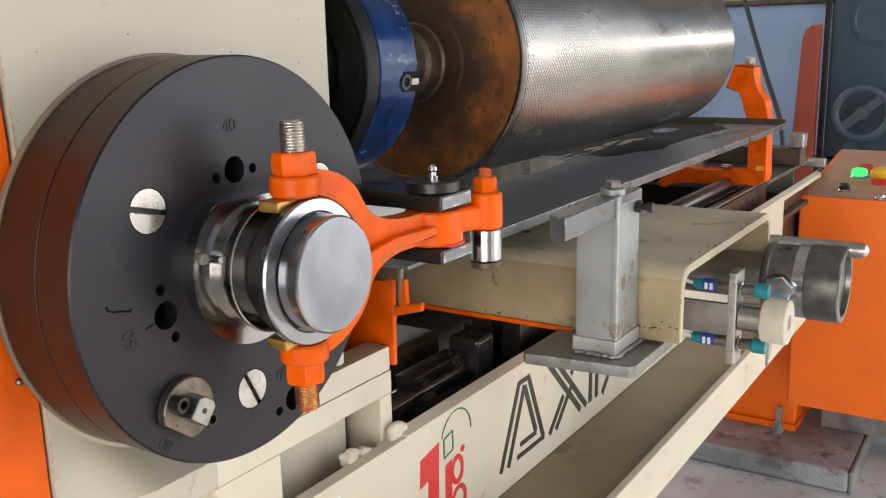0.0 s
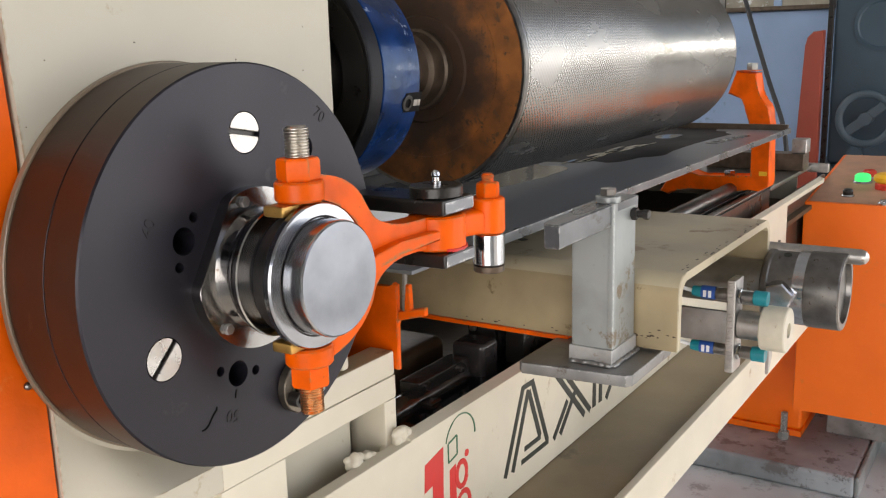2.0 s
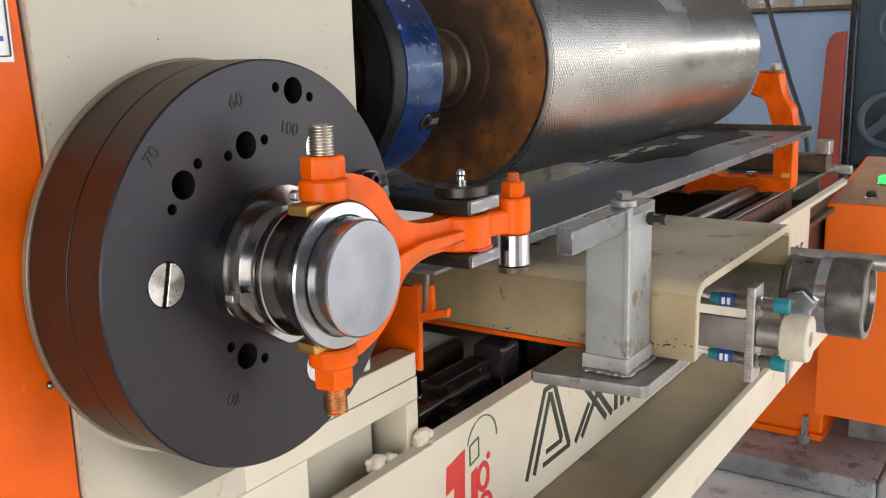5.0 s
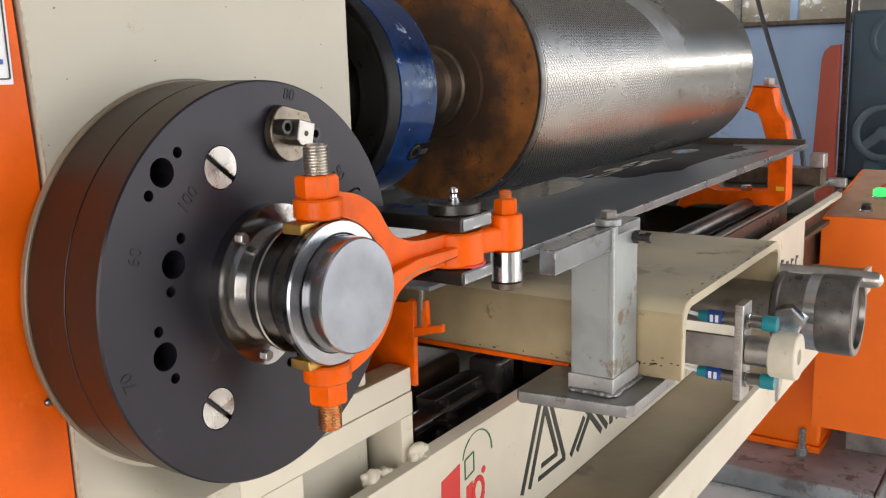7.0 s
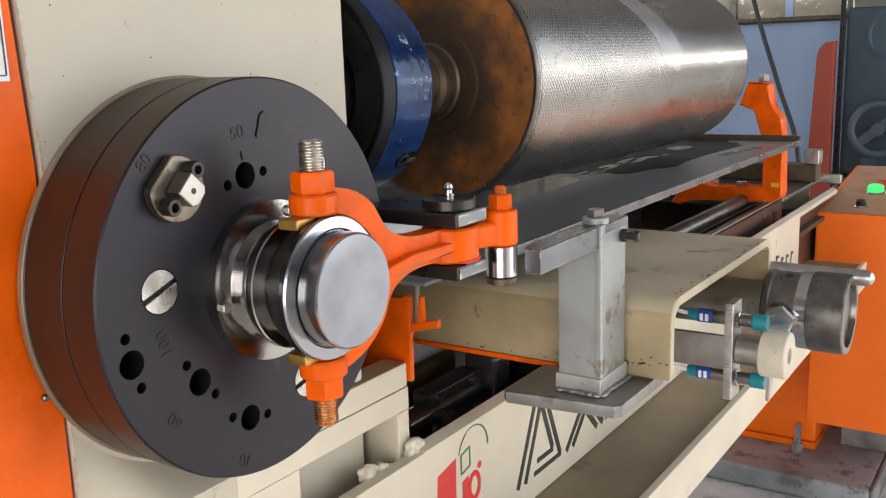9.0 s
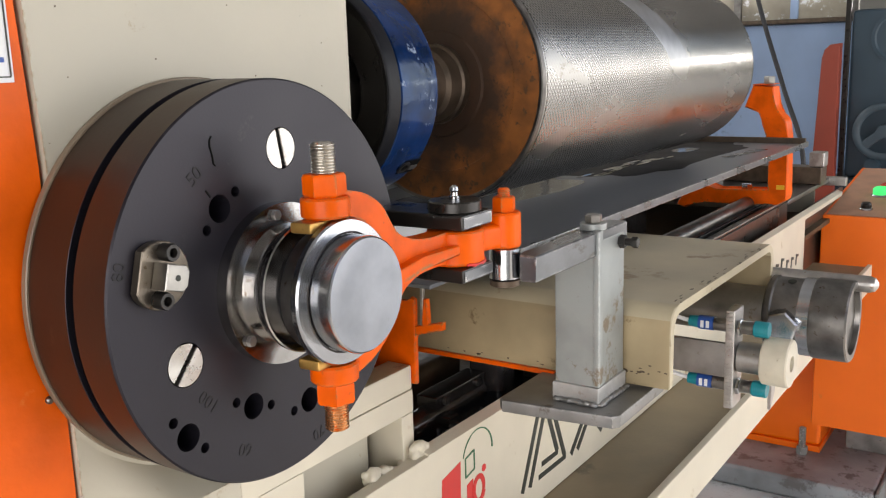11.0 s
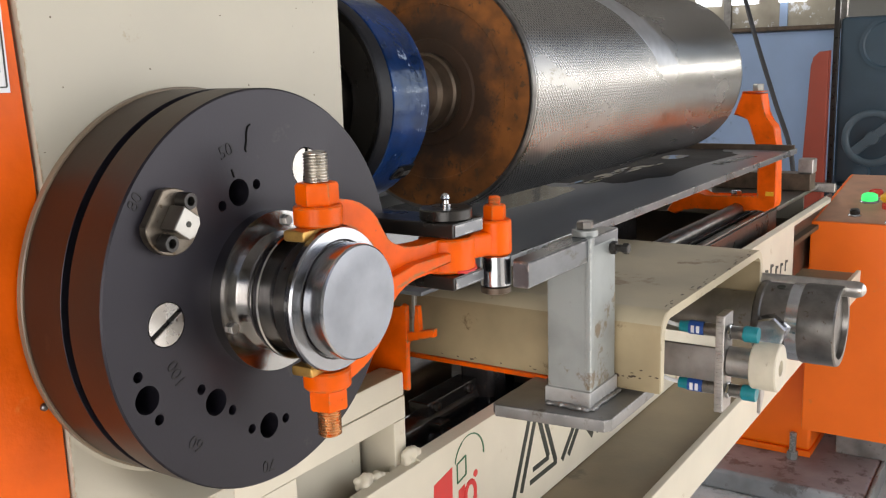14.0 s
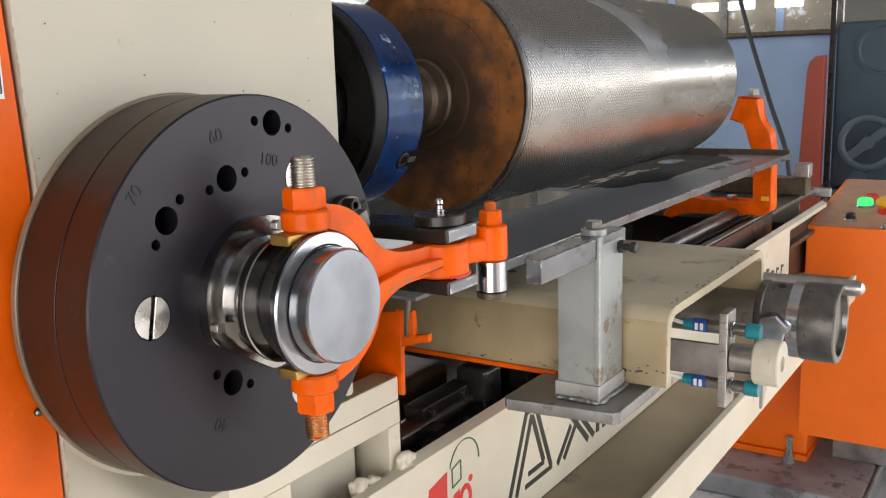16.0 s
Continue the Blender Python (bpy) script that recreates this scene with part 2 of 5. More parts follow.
def roller_skin():
    """Ground steel with fine turning marks; the knurl itself is in the mesh."""
    m = material("knurled_steel", (0.42, 0.41, 0.39), 0.26, 1, 0.7, 14, 0.0, 500, (0.25, 0.22, 0.18), 0.16, stretch=(0.3, 1, 1), rough_var=0.07)
    n, l = m.node_tree.nodes, m.node_tree.links
    b = n["Principled BSDF"]
    tc, mp, scr, bp = n.new("ShaderNodeTexCoord"), n.new("ShaderNodeMapping"), n.new("ShaderNodeTexNoise"), n.new("ShaderNodeBump")
    # fine turning marks run round the drum
    mp.inputs["Scale"].default_value = (900, 6, 6)
    scr.inputs["Scale"].default_value, scr.inputs["Detail"].default_value = 1.0, 3
    bp.inputs["Strength"].default_value, bp.inputs["Distance"].default_value = 0.10, 0.0006
    l.new(tc.outputs["Object"], mp.inputs[0]), l.new(mp.outputs[0], scr.inputs[0])
    l.new(scr.outputs[0], bp.inputs["Height"]), l.new(bp.outputs[0], b.inputs["Normal"])
    return m


def rust_face():
    """Rust with a ragged dark ring of old oil round the journal."""
    m = material("rusted_end_face", (0.29, 0.098, 0.017), 0.6, 0.1, 0.25, 30, 0.7, 90, (0.085, 0.038, 0.014), 0.32)
    n, l = m.node_tree.nodes, m.node_tree.links
    b = n["Principled BSDF"]
    old = b.inputs["Base Color"].links[0].from_socket
    tc, ax, ln, ns, ad, rg, mx = (n.new("ShaderNode" + k) for k in ("TexCoord", "VectorMath", "VectorMath", "TexNoise", "Math", "MapRange", "Mix"))
    ax.operation, ax.inputs[1].default_value = "MULTIPLY", (0, 1, 1)
    ln.operation = "LENGTH"
    ns.inputs["Scale"].default_value, ns.inputs["Detail"].default_value, ns.inputs["Roughness"].default_value = 26, 7, 0.65
    ad.operation, ad.inputs[2].default_value = "MULTIPLY_ADD", 0.0
    ad.inputs[1].default_value = 0.085
    rg.inputs[1].default_value, rg.inputs[2].default_value, rg.inputs[3].default_value, rg.inputs[4].default_value = 0.118, 0.152, 0.92, 0.0
    mx.data_type = "RGBA"
    mx.inputs[7].default_value = (0.040, 0.022, 0.013, 1)
    l.new(tc.outputs["Object"], ax.inputs[0]), l.new(ax.outputs[0], ln.inputs[0]), l.new(tc.outputs["Object"], ns.inputs[0])
    l.new(ns.outputs[0], ad.inputs[0]), l.new(ln.outputs["Value"], ad.inputs[2])
    l.new(ad.outputs[0], rg.inputs[0]), l.new(rg.outputs[0], mx.inputs[0]), l.new(old, mx.inputs[6]), l.new(mx.outputs[2], b.inputs["Base Color"])
    return m


RUST = rust_face()


def faced_steel():
    """Screw heads faced on a lathe: the gloss runs round the object's own axis."""
    m = material("faced_screw_steel", (0.50, 0.48, 0.45), 0.28, 1, 0.8, 90, 0.03, 800, (0.33, 0.29, 0.24), 0.12)
    n, l = m.node_tree.nodes, m.node_tree.links
    tg = n.new("ShaderNodeTangent")
    tg.direction_type, tg.axis = "RADIAL", "Y"
    n["Principled BSDF"].inputs["Anisotropic"].default_value = 0.85
    l.new(tg.outputs[0], n["Principled BSDF"].inputs["Tangent"])
    return m


FACED = faced_steel()
KNURL = roller_skin()
BAND = material("plain_ground_steel", (0.50, 0.51, 0.53), 0.40, 1, 0.7, 30, 0.03, 400)
SOIL_AND_SHADE = material("soil_and_shade_paint", (0.27, 0.205, 0.12), 0.42, 0, 0.42, 4, 0.15, 150, (0.10, 0.075, 0.045), 0.2)


# ---- mesh helpers ----
def part(name, bm, mat, parent=None, label="", smooth=True):
    me = bpy.data.meshes.new(name)
    bmesh.ops.recalc_face_normals(bm, faces=bm.faces)
    bm.to_mesh(me)
    bm.free()
    me.materials.append(mat)
    if smooth:
        me.polygons.foreach_set("use_smooth", [True] * len(me.polygons))
        me.set_sharp_from_angle(angle=radians(32))
    ob = new(name, me)
    if smooth and len(me.polygons) < 20000:
        w = ob.modifiers.new("flat_faces", "WEIGHTED_NORMAL")
        w.mode, w.weight, w.keep_sharp = "FACE_AREA", 70, True
    if parent:
        ob.parent = parent
    if label:
        ob["label"] = label
    return ob


def thing(name, label, category, group="", place=(0, 0, 0)):
    ob = new(name)
    ob.empty_display_size = 0.02
    ob.location = place
    return tagged(ob, label, category, group)


def structure(name, bm, mat, label, category):
    return tagged(part(name, bm, mat), label, category, kind="structure")


def box(bm, x0, x1, y0, y1, z0, z1, bevel=0.002, m=None, seg=2):
    r = bmesh.ops.create_cube(bm, size=1)
    vs = r["verts"]
    for v in vs:
        v.co = Vector(((x0 + x1) / 2 + v.co.x * (x1 - x0), (y0 + y1) / 2 + v.co.y * (y1 - y0), (z0 + z1) / 2 + v.co.z * (z1 - z0)))
    if m:
        bmesh.ops.transform(bm, matrix=m, verts=vs)
    if bevel:
        es = list({e for v in vs for e in v.link_edges})
        bmesh.ops.bevel(bm, geom=es, offset=bevel, segments=seg, affect="EDGES", profile=0.5)
    return bm


def axis_frame(p, d):
    """A frame whose z axis runs along d, at p."""
    q = Vector(d).normalized().to_track_quat("Z", "Y")
    return Matrix.Translation(p) @ q.to_matrix().to_4x4()


def lathe(bm, prof, p=(0, 0, 0), d=(0, 0, 1), seg=48):
    """Turned body: prof is (radius, height) from one end to the other."""
    m = axis_frame(p, d)
    rings = []
    for r, h in prof:
        if r < 1e-6:
            rings.append([bm.verts.new(m @ Vector((0, 0, h)))])
        else:
            rings.append([bm.verts.new(m @ Vector((r * math.cos(2 * math.pi * i / seg), r * math.sin(2 * math.pi * i / seg), h))) for i in range(seg)])
    for a, b in zip(rings, rings[1:]):
        for i in range(seg):
            j = (i + 1) % seg
            vs = [a[i % len(a)], a[j % len(a)], b[j % len(b)], b[i % len(b)]]
            vs = list(dict.fromkeys(vs))
            if len(vs) > 2:
                bm.faces.new(vs)
    return bm


def rod(bm, p0, p1, r, seg=24, c=0.0008):
    p0, p1 = Vector(p0), Vector(p1)
    h = (p1 - p0).length
    return lathe(bm, [(0, 0), (r - c, 0), (r, c), (r, h - c), (r - c, h), (0, h)], p0, p1 - p0, seg)


def thread(bm, p0, p1, r, pitch=0.002, seg=28):
    """A threaded stud: rings of crest and root."""
    p0, p1 = Vector(p0), Vector(p1)
    h = (p1 - p0).length
    prof, n = [(0, 0)], int(h / pitch)
    for i in range(n):
        prof += [(r * 0.86, i * pitch + pitch * 0.05), (r, i * pitch + pitch * 0.42), (r, i * pitch + pitch * 0.58)]
    prof += [(r * 0.86, h - 0.0012), (r * 0.75, h), (0, h)]
    return lathe(bm, prof, p0, p1 - p0, seg)


def hexagon(bm, p, d, across, h, turn=0.0, bore=0.0):
    m = axis_frame(p, d) @ Matrix.Rotation(radians(turn), 4, "Z")
    r = across / math.sqrt(3)
    c = h * 0.14
    rings = []
    for rr, z in ((r * 0.9, 0), (r, c), (r, h - c), (r * 0.9, h)):
        rings.append([bm.verts.new(m @ Vector((rr * math.cos(math.pi / 3 * i), rr * math.sin(math.pi / 3 * i), z))) for i in range(6)])
    for a, b in zip(rings, rings[1:]):
        for i in range(6):
            bm.faces.new((a[i], a[(i + 1) % 6], b[(i + 1) % 6], b[i]))
    bm.faces.new(rings[0][::-1]), bm.faces.new(rings[-1])
    return bm


def prism(bm, outline, m, depth, bevel=0.0, seg=2):
    """An outline in the x-y plane of m, drawn out by depth along its z."""
    a = [bm.verts.new(m @ Vector((x, y, 0))) for x, y in outline]
    b = [bm.verts.new(m @ Vector((x, y, depth))) for x, y in outline]
    n = len(a)
    fs = [bm.faces.new(a[::-1]), bm.faces.new(b)]
    fs += [bm.faces.new((a[i], a[(i + 1) % n], b[(i + 1) % n], b[i])) for i in range(n)]
    if bevel:
        es = list({e for f in fs[:2] for e in f.edges})
        bmesh.ops.bevel(bm, geom=es, offset=bevel, segments=seg, affect="EDGES", profile=0.5)
    return bm


def sweep(bm, pts, radius, seg=10):
    """A round bar along points; radius is a number or one for each point."""
    pts = [Vector(p) for p in pts]
    rings = []
    for i, p in enumerate(pts):
        d = (pts[min(i + 1, len(pts) - 1)] - pts[max(i - 1, 0)]).normalized()
        m = axis_frame(p, d)
        r = radius[i] if isinstance(radius, (list, tuple)) else radius
        rings.append([bm.verts.new(m @ Vector((r * math.cos(2 * math.pi * k / seg), r * math.sin(2 * math.pi * k / seg), 0))) for k in range(seg)])
    for a, b in zip(rings, rings[1:]):
        for k in range(seg):
            bm.faces.new((a[k], a[(k + 1) % seg], b[(k + 1) % seg], b[k]))
    bm.faces.new(rings[0][::-1]), bm.faces.new(rings[-1])
    return bm


def smooth_path(pts, n=6):
    """Catmull-Rom through points."""
    p = [Vector(pts[0])] + [Vector(q) for q in pts] + [Vector(pts[-1])]
    out = []
    for i in range(1, len(p) - 2):
        for k in range(n):
            t = k / n
            out.append(0.5 * (2 * p[i] + (p[i + 1] - p[i - 1]) * t + (2 * p[i - 1] - 5 * p[i] + 4 * p[i + 1] - p[i + 2]) * t * t + (3 * p[i] - p[i - 1] - 3 * p[i + 1] + p[i + 2]) * t ** 3))
    return out + [Vector(pts[-1])]


def melt(ob, size=0.0011, turns=7):
    """Runs the lumps of a weld into one soft body."""
    r = ob.modifiers.new("melt", "REMESH")
    r.mode, r.voxel_size, r.use_smooth_shade = "VOXEL", size, True
    q = ob.modifiers.new("soften", "SMOOTH")
    q.factor, q.iterations = 0.5, turns
    return ob


def B():
    return bmesh.new()


# plane of the front faces: local x along the machine, local y up, local z towards the operator
def front(y, x=0.0, z=0.0):
    return Matrix(((1, 0, 0, x), (0, 0, -1, y), (0, 1, 0, z), (0, 0, 0, 1)))


def lettering(name, text, size, m, mat, parent, depth=0.0004):
    cu = bpy.data.curves.new(name, "FONT")
    cu.body, cu.size, cu.align_x, cu.align_y, cu.extrude = text, size, "CENTER", "CENTER", depth
    tmp = bpy.data.objects.new(name, cu)
    me = bpy.data.meshes.new_from_object(tmp)
    bpy.data.objects.remove(tmp)
    me.transform(m)
    me.materials.clear()
    me.materials.append(mat)
    ob = new(name, me)
    ob.parent = parent
    return ob


# ---- the hall ----
def hall():
    b = B()
    box(b, -8, 18, -14, 5, FLOOR - 0.2, FLOOR, 0)
    structure("floor", b, CONCRETE, "grey stained workshop concrete floor", "floor")
    b = B()
    box(b, -4.2, -0.05, 2.6, 2.8, FLOOR, 3.8, 0)
    box(b, 4.05, 14, 2.6, 2.8, FLOOR, 3.8, 0)
    box(b, -0.05, 4.05, 2.6, 2.8, FLOOR, 0.45, 0)
    box(b, -0.05, 4.05, 2.6, 2.8, 1.75, 3.8, 0)
    structure("wall_north", b, WALL_GREY, "grimy plastered long wall with a window opening", "wall")
    b = B()
    box(b, -4.2, -4, 0.15, 2.6, FLOOR, 3.8, 0)
    box(b, -4.2, -4, -3.6, 0.15, 2.15, 3.8, 0)
    box(b, -4.2, -4, -3.6, -3.35, FLOOR, 2.15, 0)
    structure("wall_west", b, WALL_GREY, "grimy plastered end wall with a wide doorway", "wall")
    b = B()
    box(b, 13.8, 14, -3.6, 2.6, FLOOR, 3.8, 0)
    structure("wall_east", b, WALL_GREY, "grimy plastered far end wall", "wall")
    b = B()
    box(b, -4.2, 14, -3.7, -3.5, 3.1, 3.8, 0)
    box(b, -4.2, -1.3, -3.7, -3.5, FLOOR, 3.1, 0)
    box(b, 6.6, 7.5, -3.7, -3.5, FLOOR, 3.1, 0)
    box(b, 12.9, 14, -3.7, -3.5, FLOOR, 3.1, 0)
    structure("wall_south", b, WALL_GREY, "plastered long wall with two wide openings", "wall")
    b = B()
    box(b, -4.2, 14, -3.7, 2.8, 3.8, 3.9, 0)
    structure("ceiling", b, ROOFING, "grey sheet workshop roof", "ceiling")


hall()
SHIFTED = []


# ---- headstock ----
def headstock():
    t = thing("headstock", "cream painted steel headstock with dark slotted foot", "headstock")
    b = B()
    prism(b, [(-0.1158, -0.36), (0.190, -0.36), (0.190, 0.9), (-0.1205, 0.9), (-0.1178, 0.20), (-0.1134, 0.09), (-0.1148, -0.08)], front(0.085), 0.010, 0.002, 2)
    part("front_panel", b, CREAM, t)
    b = B()
    for k in range(26):
        cx, cz, r = (random.uniform(-0.112, 0.18), random.uniform(0.08, 0.24), random.uniform(0.0003, 0.0008)) if k < 16 else (random.uniform(-0.112, -0.05), random.uniform(-0.165, -0.11), random.uniform(0.0004, 0.0013))
        prism(b, [(cx + r * random.uniform(0.6, 1.4) * math.cos(q), cz + r * random.uniform(0.6, 1.2) * math.sin(q)) for q in [2 * math.pi * i / 8 for i in range(8)]], front(0.07502), 0.00017)
    tagged(part("paint_chip", b, RUST_AND_SHADE, t, "dark specks in the paint"), kind="stuff")
    b = B()
    box(b, 0.182, 0.190, 0.085, 0.105, -0.13, 0.9, 0.002)
    part("panel_flange", b, CREAM, t)
    b = B()
    # foot: a ledge with a recessed slot under it
    box(b, 0.0, 0.226, 0.046, 0.0745, -0.183, -0.1605, 0.0012)
    box(b, 0.0, 0.226, 0.0463, 0.0745, -0.1603, -0.136, 0.0025)
    ledge = part("ledge", b, CREAM_BED, t)
    ledge.data.materials.append(SHADE_BROWNED)
    for p in ledge.data.polygons:
        p.material_index = int(p.normal.z > 0.9 and p.center.z > -0.14)
    # filled and painted run-out, where the ledge dies into the panel
    b = B()
    rows = []
    for i in range(25):
        u = i / 24
        x = -0.113 + 0.1132 * u
        e = min(1.0, (x + 0.113) / 0.06)
        e = e * e * (3 - 2 * e)
        yf, top = 0.0747 - 0.0285 * e, -math.sqrt(0.1448 ** 2 - x * x)
        edge = -0.1655 + 0.006 * e
        row = [(x, 0.0748, -0.1825), (x, yf, -0.1825), (x, yf, edge)]
        row += [(x, yf + (0.0748 - yf) * q, edge + (top - edge) * (0.75 * q + 0.25 * q * q)) for q in (0.12, 0.3, 0.5, 0.7, 0.85, 1.0)]
        rows.append([b.verts.new(p) for p in row])
    for p, q in zip(rows, rows[1:]):
        for k in range(len(p) - 1):
            b.faces.new((p[k], p[k + 1], q[k + 1], q[k]))
    b.faces.new(rows[-1])
    part("run_out", b, CREAM, t, "smooth filled end of the ledge")
    b = B()
    box(b, 0.207, 0.226, 0.0461, 0.26, -0.32, -0.1832, 0.002)
    part("end_plate", b, CREAM_BED, t)
    b = B()
    box(b, -0.003, 0.070, 0.0462, 0.09, FLOOR + 0.001, -0.1832, 0.002)
    part("foot_plate", b, CREAM_BED, t)
    b = B()
    box(b, 0.0705, 0.2065, 0.088, 0.096, -0.30, -0.1832, 0.001)
    box(b, -0.116, -0.0035, 0.088, 0.096, FLOOR + 0.001, -0.1832, 0.001)
    part("slot_back", b, GREY_GREEN, t)
    b = B()
    lathe(b, [(0, 0), (0.012, 0), (0.0125, 0.002), (0.011, 0.006), (0, 0.006)], (0.165, 0.0878, -0.192), (0, -1, 0), 24)
    part("slot_bolt", b, GREY_GREEN, t)
    b = B()
    for i in range(84):
        r = random.uniform(0.0042, 0.0070)
        u = random.random()
        if i < 34:
            r *= 0.75
            p = (0.154 + 0.032 * u, 0.045 + random.uniform(0, 0.010), -0.2300 + 0.013 * random.random() * (1 - 0.8 * u))
        elif i < 46:
            p = (0.178 + 0.036 * u, 0.0455 + random.uniform(0, 0.004), -0.2345 + random.uniform(-0.001, 0.002))
        else:
            r *= 0.75
            p = (0.2145 + 0.023 * u, 0.0375 + random.uniform(0, 0.006), -0.2140 - 0.022 * random.random() - 0.25 * max(0, u - 0.5) * 0.05)
        bmesh.ops.create_icosphere(b, subdivisions=2, radius=r, matrix=Matrix.Translation(p) @ Matrix.Diagonal((1.2, 0.9, 1.1, 1)))
    melt(part("weld_bead", b, CREAM_BED, t, "lumpy painted weld"), 0.0011, 10)
    b = B()
    box(b, 0.152, 0.163, 0.050, 0.064, -0.1358, -0.122, 0.003)
    part("stop_block", b, NYLON, t)
    b = B()
    box(b, -0.02, 0.19, 0.105, 0.75, -0.13, 0.9, 0.003)
    part("rear_casing", b, CREAM, t)


def side_cabinet():
    t = thing("side_cabinet", "narrow orange painted sheet steel cabinet beside the headstock", "cabinet")
    b = B()
    prism(b, [(-0.215, FLOOR + 0.002), (-0.1175, FLOOR + 0.002), (-0.1172, 0.0), (-0.1168, 0.09), (-0.1214, 0.20), (-0.1240, 0.9), (-0.215, 0.9)], front(0.7), 0.622, 0.002, 2)
    part("body", b, ORANGE_SIDE, t)
    # fills the gap beside the panel; its shade is put in as brown
    b = B()
    box(b, -0.1226, -0.1100, 0.0862, 0.6, FLOOR + 0.002, 0.9, 0.001)
    part("seam", b, RUST_AND_SHADE, t)
    b = B()
    lathe(b, [(0, 0), (0.0026, 0), (0.0026, 0.002), (0.0016, 0.0034), (0, 0.0034)], (-0.1290, 0.0779, -0.060), (0, -1, 0), 16)
    part("screw", b, STEEL_DARK, t)
    b = B()
    box(b, -0.20, -0.1268, 0.0766, 0.0778, 0.1425, 0.27, 0.0002)
    part("notice", b, WHITE, t, "white printed notice plate")
    b = B()
    for k in range(4):
        box(b, -0.195, -0.1325 - 0.01 * (k % 2), 0.0758, 0.0764, 0.1545 + 0.022 * k, 0.1575 + 0.022 * k, 0)
    part("notice_line", b, LABEL_BLUE, t)
    b = B()
    for z in (0.1455, 0.264):
        box(b, -0.198, -0.1290, 0.0758, 0.0764, z, z + 0.0008, 0)
    box(b, -0.1294, -0.1286, 0.0757, 0.0763, 0.1462, 0.2648, 0)
    part("notice_border", b, INK, t)


def disc_face(bm, R, holes, y, y_back, seg=128, c=0.0012):
    """A round plate in x-z, faced towards -y, with blind holes (x, z, r, depth)."""
    edges, loops = [], []

    def loop(cx, cz, r, n):
        vs = [bm.verts.new((cx + r * math.cos(2 * math.pi * i / n), y, cz + r * math.sin(2 * math.pi * i / n))) for i in range(n)]
        es = [bm.edges.new((vs[i], vs[(i + 1) % n])) for i in range(n)]
        edges.extend(es)
        return vs

    outer = loop(0, 0, R - c, seg)
    for cx, cz, r, d in holes:
        loops.append((loop(cx, cz, r, 32 if r > 0.006 else 16), d, cx, cz))
    bmesh.ops.triangle_fill(bm, use_beauty=True, use_dissolve=False, edges=edges)
    ring = outer
    for r, yy in ((R, y + c), (R, y_back - 0.0002), (R - 0.0002, y_back)):
        nxt = [bm.verts.new((r * math.cos(2 * math.pi * i / seg), yy, r * math.sin(2 * math.pi * i / seg))) for i in range(seg)]
        for i in range(seg):
            bm.faces.new((ring[i], ring[(i + 1) % seg], nxt[(i + 1) % seg], nxt[i]))
        ring = nxt
    bm.faces.new(ring)
    for vs, d, cx, cz in loops:
        nxt = [bm.verts.new((v.co.x, y + d, v.co.z)) for v in vs]
        n = len(vs)
        for i in range(n):
            bm.faces.new((vs[i], vs[(i + 1) % n], nxt[(i + 1) % n], nxt[i]))
        bm.faces.new(nxt)
    return bm


def brown_rim(ob):
    """Gives a disc's turned rim the brown of the orange cabinet reflected in it."""
    ob.data.materials.append(RIM_BROWN)
    for p in ob.data.polygons:
        if abs(p.normal.y) < 0.5 and Vector((p.center.x, p.center.z)).length > 0.136:
            p.material_index = 1
    return ob


def polar(r, a):
    return r * math.cos(radians(a)), r * math.sin(radians(a))


def rear_disc():
    t = thing("clutch_back_disc", "black steel clutch disc fixed on the headstock panel", "disc")
    b = B()
    disc_face(b, 0.14, [], 0.0315, 0.0688, 128, 0.0003)
    brown_rim(part("plate", b, BLACK, t))
    b = B()
    lathe(b, [(0, 0), (0.1410, 0), (0.1417, 0.0008), (0.1417, 0.0048), (0.1410, 0.0055), (0, 0.0055)], (0, 0.0745, 0), (0, -1, 0), 128)
    part("flange", b, FLANGE_TAN, t, "soiled cream painted back flange")
    return t


HOLES = ((94.1, 0.0645, "40"), (195.1, 0.0755, "50"), (315.4, 0.087, "60"), (351.0, 0.0985, "70"), (289.2, 0.1215, "100"))


